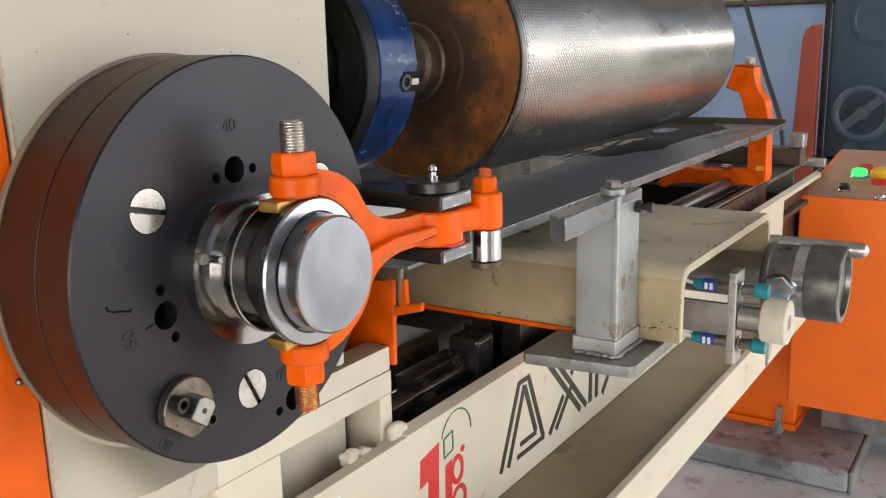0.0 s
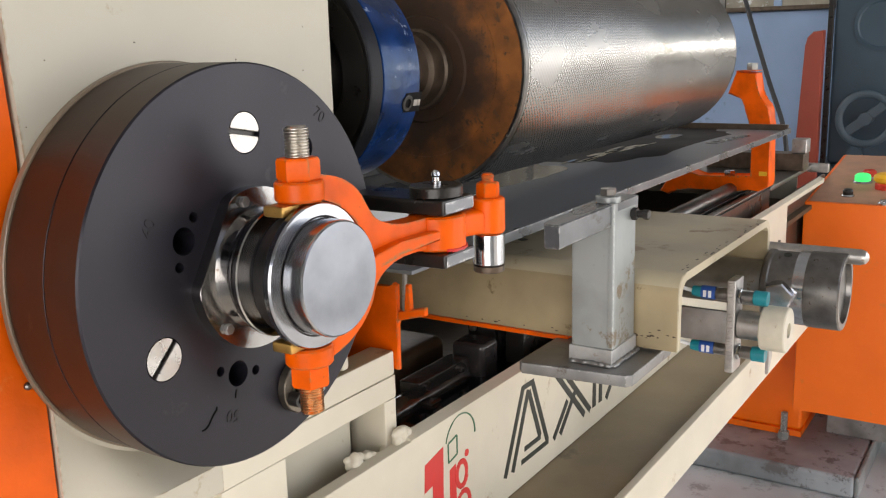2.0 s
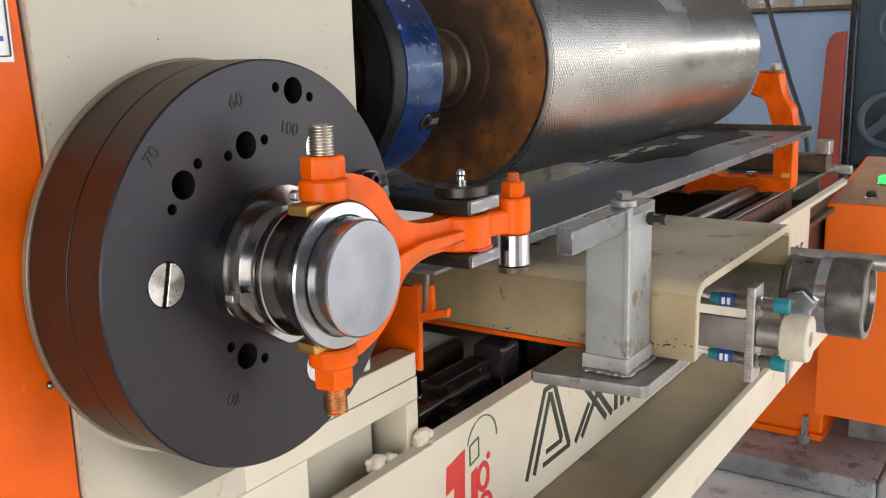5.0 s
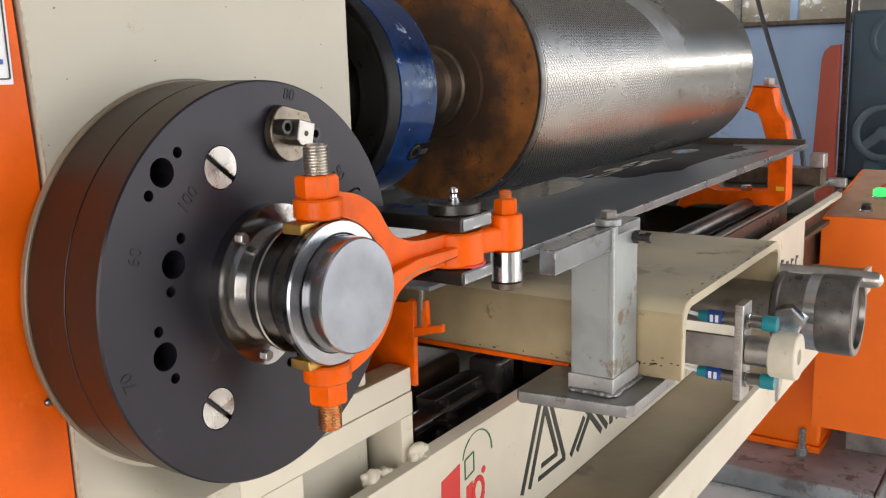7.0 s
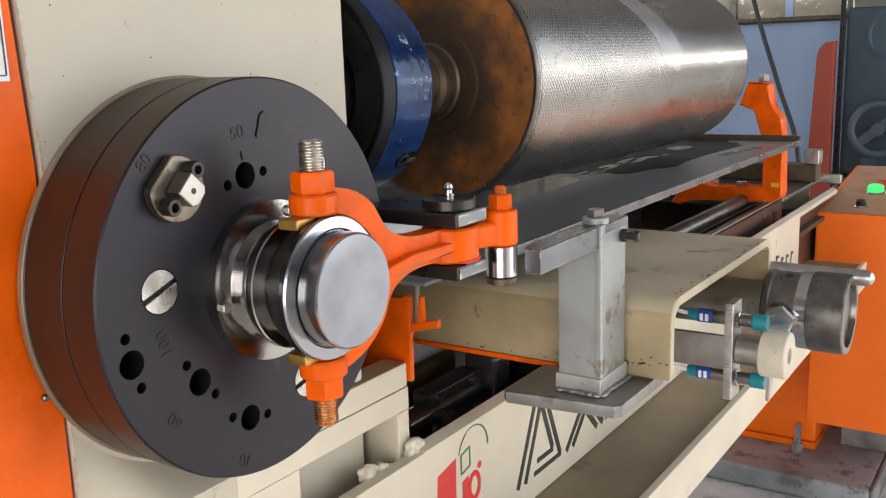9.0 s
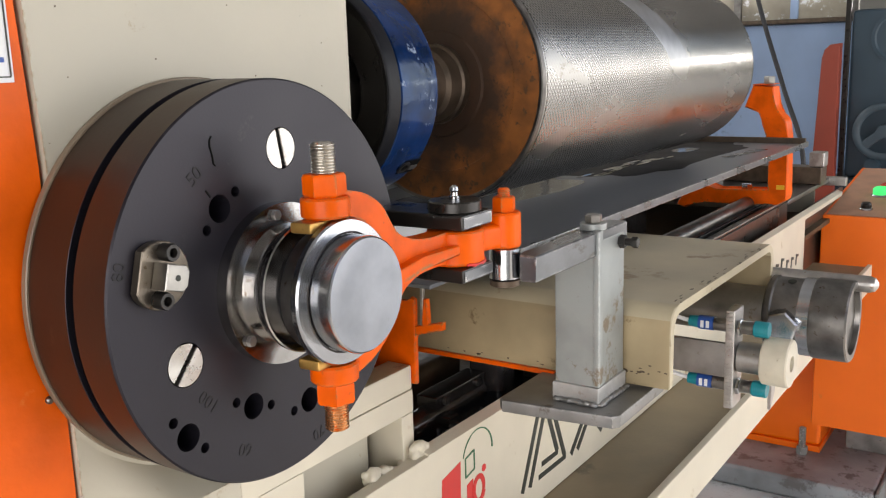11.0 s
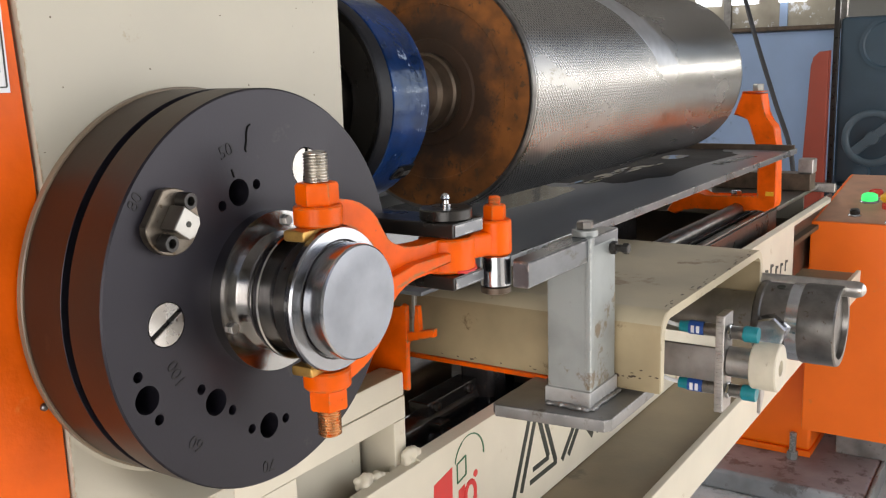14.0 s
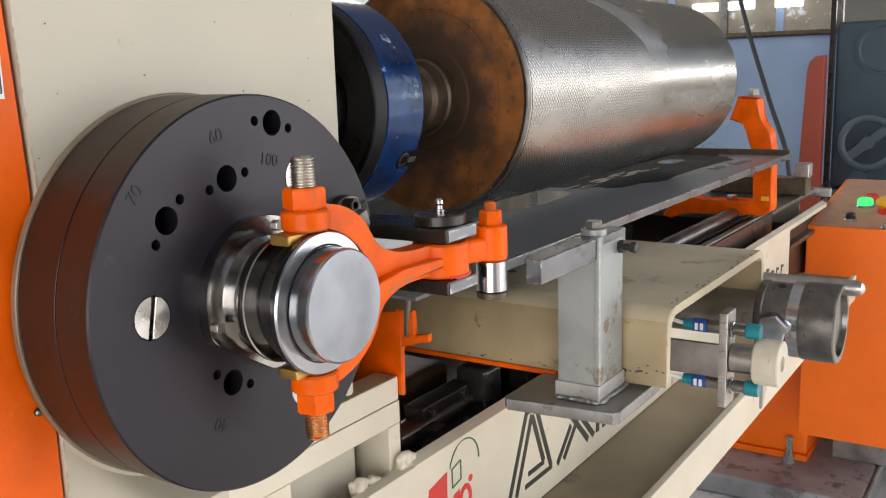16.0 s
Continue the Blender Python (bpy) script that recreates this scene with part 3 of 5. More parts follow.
def index_disc():
    t = thing("indexing_disc", "black steel indexing disc with numbered holes and a polished spool hub", "disc")
    holes = []
    for a, r, _ in HOLES:
        holes.append((*polar(r, a), 0.0092, 0.022))
        k = math.degrees(0.0172 / r)
        for s in (-1, 1):
            holes.append((*polar(r, a + s * k), 0.0036, 0.012))
    for k in range(3):
        holes.append((*polar(0.0928, 28.6 + 120 * k), 0.0146, 0.006))
    b = B()
    disc_face(b, 0.14, holes, 0.0, 0.0305)
    brown_rim(part("plate", b, BLACK, t))
    # slotted screws
    for k, turn in ((0, -70), (1, -14), (2, -64)):
        x, z = polar(0.0928, 28.6 + 120 * k)
        b = B()
        m = front(0.0048) @ Matrix.Rotation(radians(turn), 4, "Z")
        r, w = 0.0138, 0.0016
        for s in (-1, 1):
            a0 = math.asin(w / r)
            arc = [(r * math.cos(a0 + (math.pi - 2 * a0) * i / 20), s * r * math.sin(a0 + (math.pi - 2 * a0) * i / 20)) for i in range(21)]
            prism(b, arc if s > 0 else arc[::-1], m, 0.0048, 0.0005, 1)
        head = part("slotted_screw", b, FACED, t, "bright slotted screw head")
        head.location = (x, 0, z)
        b = B()
        box(b, -0.0134, 0.0134, -0.0017, 0.0017, 0.0002, 0.0012, 0, m)
        part("slot", b, BLACK_SATIN, head)
    # numbers stamped next to the holes
    for a, r, text in HOLES:
        x, z = polar(r + (0.0295 if text != "100" else -0.0265), a)
        m = front(-0.0001, x, z) @ Matrix.Rotation(radians(a - 90), 4, "Z")
        lettering("stamped_number", text, 0.0125, m, STAMP, t, 0.0003)
    lettering("stamped_number", "80", 0.0115, front(-0.0001, *polar(0.1322, 231.5)) @ Matrix.Rotation(radians(231.5 - 90), 4, "Z"), STAMP, t, 0.0003)
    b = B()
    m = front(-0.0002, *polar(0.108, 183.5)) @ Matrix.Rotation(radians(100), 4, "Z")
    sweep(b, [m @ Vector(p) for p in ((-0.004, -0.0085, 0), (-0.0045, -0.0065, 0), (-0.002, -0.002, 0), (0.0, 0.004, 0), (0.0025, 0.0072, 0), (0.005, 0.0078, 0))], 0.0007, 6)
    part("scribed_tick", b, BLACK_AND_SHADE, t)
    b = B()
    m = front(-0.0002, *polar(0.0895, 195.1)) @ Matrix.Rotation(radians(105), 4, "Z")
    box(b, -0.0005, 0.0005, -0.003, 0.003, -0.0002, 0.0003, 0, m)
    part("index_line", b, BLACK_AND_SHADE, t)
    # index block on its round foot
    m = front(0, *polar(0.1065, 231.5)) @ Matrix.Rotation(radians(231.5 - 90), 4, "Z")
    b = B()
    arc = [(0.021 * math.cos(radians(q)), 0.021 * math.sin(radians(q))) for q in range(-222, 43, 12)]
    prism(b, arc + [(0.013, 0.0165), (-0.012, 0.0165)], m, 0.007, 0.0007, 1)
    part("block_foot", b, FOOT_STEEL, t, "worn steel foot with cut sides")
    b = B()
    prism(b, [(-0.008, -0.0065), (-0.0045, -0.0095), (0.0045, -0.0095), (0.008, -0.0065), (0.008, 0.0075), (-0.008, 0.0075)], m @ Matrix.Translation((0, 0, 0.007)), 0.013, 0.0006, 1)
    part("block", b, SCREW, t, "bright square steel block with a centre hole")
    b = B()
    lathe(b, [(0, 0), (0.0019, 0), (0.0019, 0.0004), (0, 0.0004)], m @ Vector((0, -0.001, 0.0199)), (0, -1, 0), 16)
    part("block_hole", b, INK, t)
    for s in (-1, 1):
        b = B()
        p = m @ Vector((s * 0.0145, 0.001, 0.0068))
        lathe(b, [(0.0055, 0), (0.0055, 0.008), (0.005, 0.009), (0.003, 0.009), (0.003, 0.004), (0, 0.004)], p, (0, -1, 0), 20)
        part("socket_screw", b, BLACK_SATIN, t)
    # hub
    b = B()
    n = 96
    flat = []
    for i in range(n):
        a = 360 * i / n
        r = 0.0562
        d = math.cos(radians(a - 90))
        if d > 0:
            r = min(r, 0.0458 / d)
        flat.append(polar(r, a))
    prism(b, flat, front(0.0005), 0.0095, 0.0010, 2)
    part("hub_flange", b, HUB_STEEL, t, "ground steel flange with one flat")
    b = B()
    lathe(b, [(0, -0.001), (0.0438, -0.001), (0.044, 0.0), (0.044, 0.0006), (0.0435, 0.001), (0, 0.003)], (0, 0, 0), (0, -1, 0), 96)
    part("base_ring", b, BLACK_SATIN, t)
    b = B()
    lathe(b, [(0.0390, 0.0415), (0.0412, 0.0418), (0.0416, 0.0425), (0.0416, 0.0568), (0.039, 0.0568)], (0, 0, 0), (0, -1, 0), 96)
    part("sleeve", b, STEEL_DARK, t)
    for c in range(3):
        b = B()
        x, z = polar(0.0496, 165 + 120 * c)
        hexagon(b, (x, -0.0088, z), (0, -1, 0), 0.0068, 0.0036)
        part("hub_bolt", b, STEEL_DULL, t)
    b = B()
    lathe(b, [(0, 0.008), (0.0425, 0.008), (0.0415, 0.0105), (0.0405, 0.0190), (0.0425, 0.0200), (0.0428, 0.0215), (0.0425, 0.0232), (0.0410, 0.0240), (0.0410, 0.0262), (0.0440, 0.0268), (0.0449, 0.0275), (0.0449, 0.0300), (0.0440, 0.0308), (0, 0.0308)], (0, 0, 0), (0, -1, 0), 96)
    part("hub_ring", b, HUB_STEEL, t)
    b = B()
    lathe(b, [(0, 0.0306), (0.0385, 0.0306), (0.0385, 0.038), (0.0395, 0.0385), (0.0395, 0.0575), (0, 0.0575)], (0, 0, 0), (0, -1, 0), 96)
    part("spool", b, SPOOL_BLACK, t, "dark polished spool groove")
    b = B()
    lathe(b, [(0, 0.0565), (0.0480, 0.0570), (0.0488, 0.0580), (0.0490, 0.0622), (0.0480, 0.0636), (0.0405, 0.0640), (0.0398, 0.0634), (0, 0.0634)], (0, 0, 0), (0, -1, 0), 96)
    part("spool_flange", b, CAP_SIDE, t)
    b = B()
    lathe(b, [(0, 0.0632), (0.0388, 0.0632), (0.0388, 0.0785), (0.0384, 0.0798), (0.0374, 0.0806), (0.0012, 0.0806), (0, 0.0805)], (0, 0, 0), (0, -1, 0), 96)
    cap = part("end_cap", b, CAP_STEEL, t, "polished flat steel end cap")
    cap.data.materials.append(CAP_SIDE)
    for p in cap.data.polygons:
        p.material_index = int(p.normal.y > -0.9)
    b = B()
    ring = [radians(4 * k) for k in range(91)]
    sweep(b, [(0.0397 * math.cos(a), -0.0636, 0.0397 * math.sin(a)) for a in ring], [0.0005 + 0.0009 * abs(noise.noise((9 * math.cos(a), 9 * math.sin(a), 2))) for a in ring], 6)
    part("grease_line", b, GREASE, t, "black grease in the corner of the cap")
    return t


# ---- shift lever ----
PIVOT = Vector((0.128, -0.072, 0.0))


def shift_lever():
    t = thing("shift_lever", "orange cast fork lever with bronze shoes and steel roller", "lever", place=PIVOT)
    along = Vector((-0.128, 0.023, 0)).normalized()
    # local frame: x from the pivot back to the fork, y up, z to the operator
    side = Vector((0, 0, 1))
    nrm = along.cross(side)
    if nrm.y > 0:
        nrm = -nrm
    m = Matrix((( -along.x, 0, nrm.x, 0), (-along.y, 0, nrm.y, 0), (0, 1, 0, 0), (0, 0, 0, 1)))
    # outline with x to the right of the pivot; the spool centre lies at -0.130
    upper = [(-0.142, 0.0635), (-0.130, 0.0665), (-0.1175, 0.0660), (-0.1007, 0.0615), (-0.0862, 0.0515), (-0.0766, 0.0365), (-0.0691, 0.0285), (-0.0557, 0.0232), (-0.0388, 0.0213), (-0.0151, 0.0222), (0.0, 0.0220)]
    lower = [(0.0, -0.003), (-0.0098, -0.002), (-0.0339, -0.0019), (-0.0513, -0.0042), (-0.0656, -0.0108), (-0.0735, -0.0200), (-0.0775, -0.0300), (-0.0875, -0.0435), (-0.1024, -0.0545), (-0.1180, -0.0605), (-0.130, -0.0625), (-0.142, -0.0610)]
    out = [tuple(p[:2]) for p in smooth_path([(x, y, 0) for x, y in upper], 4)] + [tuple(p[:2]) for p in smooth_path([(x, y, 0) for x, y in lower], 4)]
    inn = [(-0.130 + 0.0505 * math.cos(radians(a)), 0.0505 * math.sin(radians(a))) for a in range(-103, 104, 6)]
    b = B()
    prism(b, out + inn, m @ Matrix.Translation((0, 0, -0.0085)), 0.017, 0.003, 3)
    part("fork", b, ORANGE, t)
    # stiffening rib on the operator's side
    b = B()
    prism(b, [(-0.0965, -0.016), (-0.080, -0.004), (-0.055, 0.0035), (0.0, 0.0055), (0.0, 0.0135), (-0.055, 0.0105), (-0.078, 0.006), (-0.0955, -0.006)], m @ Matrix.Translation((0, 0, 0.006)), 0.0105, 0.002, 2)
    part("rib", b, ORANGE, t)
    # pivot hub and the short arm with the roller boss
    b = B()
    lathe(b, [(0, -0.0045), (0.0205, -0.0045), (0.022, -0.003), (0.022, 0.0205), (0.0205, 0.022), (0, 0.022)], (0, 0, 0), (0, 0, 1), 40)
    part("pivot_hub", b, ORANGE, t)
    b = B()
    arc = [radians(a) for a in range(-128, -18, 6)]
    sweep(b, [(0.0222 * math.cos(a), 0.0222 * math.sin(a), -0.0036 + 0.0012 * noise.noise((a * 4, 0, 0))) for a in arc], [0.0011 + 0.0009 * abs(noise.noise((a * 5, 3, 0))) for a in arc], 8)
    part("thread_sealant", b, RED_INK, t, "smeared red sealant")
    end = Vector((0.047, -0.018, 0))
    b = B()
    mm = Matrix.Rotation(math.atan2(end.y, end.x), 4, "Z")
    box(b, 0.0, 0.045, -0.008, 0.008, 0.0005, 0.020, 0.004, mm, 3)
    part("short_arm", b, ORANGE, t)
    b = B()
    lathe(b, [(0, 0.0005), (0.0125, 0.0005), (0.0135, 0.002), (0.0135, 0.027), (0.0125, 0.0285), (0, 0.0285)], end, (0, 0, 1), 36)
    part("roller_boss", b, ORANGE, t)
    b = B()
    hexagon(b, end + Vector((0, 0, 0.0285)), (0, 0, 1), 0.0165, 0.012, 15)
    part("roller_nut", b, ORANGE, t)
    b = B()
    thread(b, end + Vector((0, 0, 0.040)), end + Vector((0, 0, 0.0475)), 0.005, 0.0014)
    part("roller_stud", b, ORANGE, t)
    b = B()
    lathe(b, [(0, -0.026), (0.0118, -0.026), (0.0128, -0.025), (0.0128, -0.001), (0.0118, 0.0), (0, 0.0)], end, (0, 0, 1), 40)
    part("cam_roller", b, STEEL, t, "polished steel cam roller")
    b = B()
    lathe(b, [(0, -0.0325), (0.0095, -0.0325), (0.0125, -0.0312), (0.0125, -0.0266), (0, -0.0264)], end, (0, 0, 1), 36)
    part("roller_head", b, RUST_AND_SHADE, t)
    # trunnion pins with nuts, above and below the spool
    c = Vector((-0.128, 0.023, 0))
    for s in (1, -1):
        d = (0, 0, s)
        b = B()
        lathe(b, [(0, 0.0495), (0.0152, 0.0495), (0.0165, 0.051), (0.0165, 0.0618), (0.0152, 0.0632), (0, 0.0632)], c, d, 32)
        part("boss", b, ORANGE, t)
        b = B()
        hexagon(b, c + Vector((0, 0, s * 0.0632)), d, 0.025, 0.0150, 10 if s > 0 else 20)
        part("lock_nut", b, ORANGE, t)
        b = B()
        thread(b, c + Vector((0, 0, s * 0.0780)), c + Vector((0, 0, s * 0.0985)), 0.0083, 0.002)
        part("stud", b, STUD if s > 0 else ORANGE_STUD, t, "bare threaded stud end" if s > 0 else "paint-stained threaded stud end")
        b = B()
        z0, z1 = sorted((s * 0.0418, s * 0.0494))
        box(b, c.x - 0.025, c.x + 0.015, c.y - 0.0072, c.y + 0.0105, z0, z1, 0.002)
        part("bronze_shoe", b, BRASS, t, "worn bronze sliding shoe")
    return t


def pivot_bracket():
    t = thing("pivot_bracket", "black steel bracket with two bars and a greased pivot pin", "bracket")
    for z0, z1 in ((0.0235, 0.0355), (-0.0165, -0.0052)):
        b = B()
        box(b, 0.1065, 0.150, -0.0925, 0.10, z0, z1, 0.0025)
        bar = part("bar", b, BLACK_SATIN, t, "blackened bar with bright worn end")
        b = B()
        box(b, 0.1085, 0.148, -0.0930, -0.0924, z0 + 0.0018, z1 - 0.0018, 0.0002)
        part("worn_end", b, MILL, bar)
    b = B()
    box(b, 0.1065, 0.150, 0.1002, 0.12, -0.13, 0.05, 0.002)
    part("back_plate", b, STEEL_DARK, t)
    b = B()
    lathe(b, [(0, 0.0356), (0.020, 0.0356), (0.0205, 0.0362), (0.0205, 0.0430), (0.0195, 0.0440), (0, 0.0440)], (PIVOT.x, PIVOT.y, 0), (0, 0, 1), 40)
    part("pin_head", b, BLACK_SATIN, t)
    b = B()
    lathe(b, [(0, 0.044), (0.0042, 0.044), (0.0042, 0.0465), (0.0028, 0.047), (0.0026, 0.0495), (0.0036, 0.051), (0.003, 0.0535), (0.0012, 0.055), (0, 0.055)], (PIVOT.x, PIVOT.y, 0), (0, 0, 1), 20)
    part("grease_nipple", b, STEEL, t)


headstock()
side_cabinet()
rear_disc()
DISC = index_disc()
LEVER = shift_lever()
pivot_bracket()

# ---- drum, chuck, tray ----
AXIS = Vector((0, 0.16, 0.1206))


def drum():
    t = thing("engraved_roller", "knurled ground steel roller with rusted end face", "roller", place=(0.45, AXIS.y, AXIS.z))
    b = B()
    # knurl: diamond pits pressed into a flat-topped skin, shallower past the plain strip
    nx, na = 484, 464
    xs = 0.010 + 0.0065 * np.arange(nx) / 4
    th = 2 * math.pi * np.arange(na) / na
    depth = 0.00115 - 0.0007 * np.clip((xs - 0.34) / 0.12, 0, 1)
    kn = 0.1399 + depth[:, None] * np.minimum(0, np.outer(np.sin(math.pi / 2 * np.arange(nx)), np.cos(116 * th)))
    pts = np.stack([np.repeat(xs, na), (kn * np.cos(th)).ravel(), (kn * np.sin(th)).ravel()], 1)
    ring = np.arange(na)
    quads = [np.stack([k * na + ring, k * na + (ring + 1) % na, (k + 1) * na + (ring + 1) % na, (k + 1) * na + ring], 1) for k in range(nx - 1)]
    me = bpy.data.meshes.new("knurl")
    me.from_pydata(pts.tolist(), [], np.concatenate(quads).tolist())
    b.from_mesh(me)
    bpy.data.meshes.remove(me)
    lathe(b, [(0.1385, 0.0082), (0.1394, 0.009), (0.1394, 0.0102)], (0, 0, 0), (1, 0, 0), 160)
    lathe(b, [(0.1394, 0.7945), (0.1394, 0.80), (0.138, 0.802), (0, 0.802)], (0, 0, 0), (1, 0, 0), 160)
    shell = part("shell", b, KNURL, t)
    shell.data.attributes.remove(shell.data.attributes["sharp_edge"])
    b = B()
    lathe(b, [(0.1345, 0.0005), (0.1375, 0.0), (0.1388, 0.0012), (0.1388, 0.008), (0.1380, 0.0084)], (0, 0, 0), (1, 0, 0), 160)
    part("end_rim", b, STEEL_DARK, t, "dark bevelled rim")
    b = B()
    lathe(b, [(0.1346, 0.0004), (0.1335, 0.0022), (0.118, 0.0024), (0.1165, 0.0030), (0.102, 0.0028)], (0, 0, 0), (1, 0, 0), 128)
    part("end_face", b, RUST, t, "rust brown end face with turned steps")
    b = B()
    lathe(b, [(0.1019, 0.0028), (0.1005, 0.0036), (0.088, 0.0034), (0.087, 0.0028), (0.070, 0.0030), (0.069, 0.0036), (0.062, 0.0036), (0.060, 0.001), (0.045, 0.0005), (0.0, 0.0005)], (0, 0, 0), (1, 0, 0), 128)
    part("inner_face", b, RUST, t, "dark brown inner face")
    b = B()
    lathe(b, [(0, 0.002), (0.046, 0.002), (0.046, -0.010), (0.043, -0.012), (0.041, -0.030), (0.036, -0.034), (0.034, -0.06), (0.032, -0.062), (0.032, -0.16), (0, -0.16)], (0, 0, 0), (1, 0, 0), 64)
    part("journal", b, RUST_AND_SHADE, t)
    b = B()
    lathe(b, [(0, 0.80), (0.034, 0.80), (0.034, 0.95), (0, 0.95)], (0, 0, 0), (1, 0, 0), 48)
    part("far_journal", b, STEEL_DARK, t)
    for a in (205, 85, 325):
        b = B()
        x, z = polar(0.1365, a)
        lathe(b, [(0, 0), (0.0014, 0), (0.0014, 0.0005), (0, 0.0007)], (0.0003, x, z), (-1, 0, 0), 10)
        part("dot", b, STEEL_DULL, t)
    # plain strip that winds round the knurled shell
    b = B()
    prev = None
    for k in range(0, 57):
        a = radians(112.4 - 62 + 1.5 * k)
        x = 0.336 + 0.00237 * (1.5 * k - 62)
        if not 0.02 < x < 0.74:
            continue
        row = [b.verts.new((x + dx, r * math.cos(a), r * math.sin(a))) for dx, r in ((0, 0.1399), (0.001, 0.1402), (0.077, 0.1402), (0.078, 0.1399))]
        if prev:
            for q in range(3):
                b.faces.new((prev[q], prev[q + 1], row[q + 1], row[q]))
        prev = row
    part("plain_strip", b, BAND, t, "plain ground strip winding round the shell")
    return t


def chuck():
    t = thing("chuck", "blue painted chuck with black front and socket screws", "chuck", place=(0.22, AXIS.y, AXIS.z))
    b = B()
    lathe(b, [(0.1000, 0.0185), (0.1046, 0.0185), (0.1055, 0.0195), (0.1055, 0.076), (0.104, 0.079), (0.09, 0.080), (0, 0.080)], (0, 0, 0), (1, 0, 0), 96)
    part("body", b, BLUE, t)
    b = B()
    lathe(b, [(0.0, 0.024), (0.05, 0.024), (0.06, 0.016), (0.09, 0.0125), (0.1002, 0.0041)], (0, 0, 0), (1, 0, 0), 96)
    part("front_face", b, BLACK_SATIN, t, "black recessed face")
    b = B()
    lathe(b, [(0.1000, 0.0042), (0.1025, 0.0), (0.1040, 0.0005), (0.1052, 0.003), (0.1052, 0.0172), (0.1042, 0.0182), (0.0995, 0.0182)], (0, 0, 0), (1, 0, 0), 96)
    part("front_ring", b, SPOOL_DARK, t, "black front ring")
    for k in range(3):
        a = -173 + 120 * k
        d = Vector((0, math.cos(radians(a)), math.sin(radians(a))))
        p = Vector((0.064, 0, 0)) + d * 0.1035
        # raised box, not a cut: the notch's inner dark is its black colour
        s = part("slot", box(B(), -0.010, 0.0168, -0.0095, 0.0095, -0.006, 0.0022, 0.0004, axis_frame(p, d)), BLACK_AND_SHADE, t)
        b = B()
        lathe(b, [(0.0080, 0.0), (0.0080, 0.0032), (0.0074, 0.0036), (0.0046, 0.0036), (0.0042, 0.001), (0, 0.001)], p - Vector((0.006, 0, 0)), d, 28)
        part("socket_screw", b, BLACK_SATIN, t)
        b = B()
        for j in (-1, 1):
            q = axis_frame(p + Vector((0.008, 0, 0)), d)
            box(b, -0.0028 + 0.0035 * j, 0.0028 + 0.0035 * j - 0.001 * j, -0.003, 0.003, 0.0032, 0.0042, 0.0003, q)
        part("jaw_tooth", b, SCREW, t)
    b = B()
    lathe(b, [(0, -0.06), (0.055, -0.06), (0.055, 0.025), (0, 0.025)], (0, 0, 0), (1, 0, 0), 64)
    part("spindle_nose", b, STEEL_DARK, t)
    return t


DRUM = drum()
CHUCK = chuck()


def tray():
    t = thing("drip_tray", "oily dark sheet steel drip tray under the roller", "tray")
    b = B()
    box(b, 0.20, 1.595, 0.004, 0.42, -0.052, -0.048, 0.001)
    part("sheet", b, TRAY, t)
    # added unseen behind the roller, to keep the bright back out of the sheet
    b = B()
    box(b, 0.20, 1.05, 0.4205, 0.4245, -0.052, 0.03, 0.001)
    part("reflection_shield", b, TRAY, t)
    b = B()
    def puddle(b, cx, cy, rx, ry, z, square=0.7, seed=0.0):
        rim = []
        for k in range(40):
            a = 2 * math.pi * k / 40
            w = 1 + 0.30 * noise.noise((2.2 * math.cos(a) + seed, 2.2 * math.sin(a), seed)) + 0.12 * noise.noise((7 * math.cos(a), 7 * math.sin(a), seed))
            rim.append((cx + rx * w * math.copysign(abs(math.cos(a)) ** square, math.cos(a)), cy + ry * w * math.copysign(abs(math.sin(a)) ** square, math.sin(a))))
        prism(b, [(min(x, 1.59), min(max(y, 0.006), 0.418)) for x, y in rim], Matrix.Translation((0, 0, z)), 0.0003)

    # oily zone; the roller's dark reflection is put into its colour
    puddle(b, 1.29, 0.262, 0.33, 0.165, -0.04795, 0.5, 3.0)
    part("dark_oil_zone", b, OIL_AND_REFLECTION, t, "dark oil over the sheet with the roller's dark reflection coloured in")
    b = B()
    puddle(b, 0.70, 0.255, 0.20, 0.085, -0.0479, 0.55, 1.3)
    part("oil_film", b, WET, t, "wet film of oil and water")
    for i in range(12):
        b = B()
        u = (i + random.random()) / 12
        puddle(b, 0.93 + 0.34 * u, 0.205 + 0.012 * random.gauss(0, 1) - 0.02 * u, random.uniform(0.012, 0.040), random.uniform(0.003, 0.008), -0.0472, 0.9, 5.0 + i)
        part("oil_splash", b, WET, t)
    b = B()
    puddle(b, 1.40, 0.195, 0.045, 0.022, -0.0472, 0.8, 23.0)
    part("oil_splash", b, WET, t)
    for i in range(6):
        b = B()
        puddle(b, 1.30 + 0.03 * i, 0.075 - 0.004 * i, 0.010, 0.012, -0.0472, 0.9, 31.0 + i)
        part("oil_splash", b, WET, t)
    b = B()
    box(b, 0.26, 1.60, -0.002, 0.0035, -0.054, -0.043, 0.001)
    part("front_lip", b, MILL, t)
    b = B()
    box(b, 1.5955, 1.604, 0.0037, 0.42, -0.056, -0.036, 0.001)
    part("end_lip", b, RUST_AND_SHADE, t)


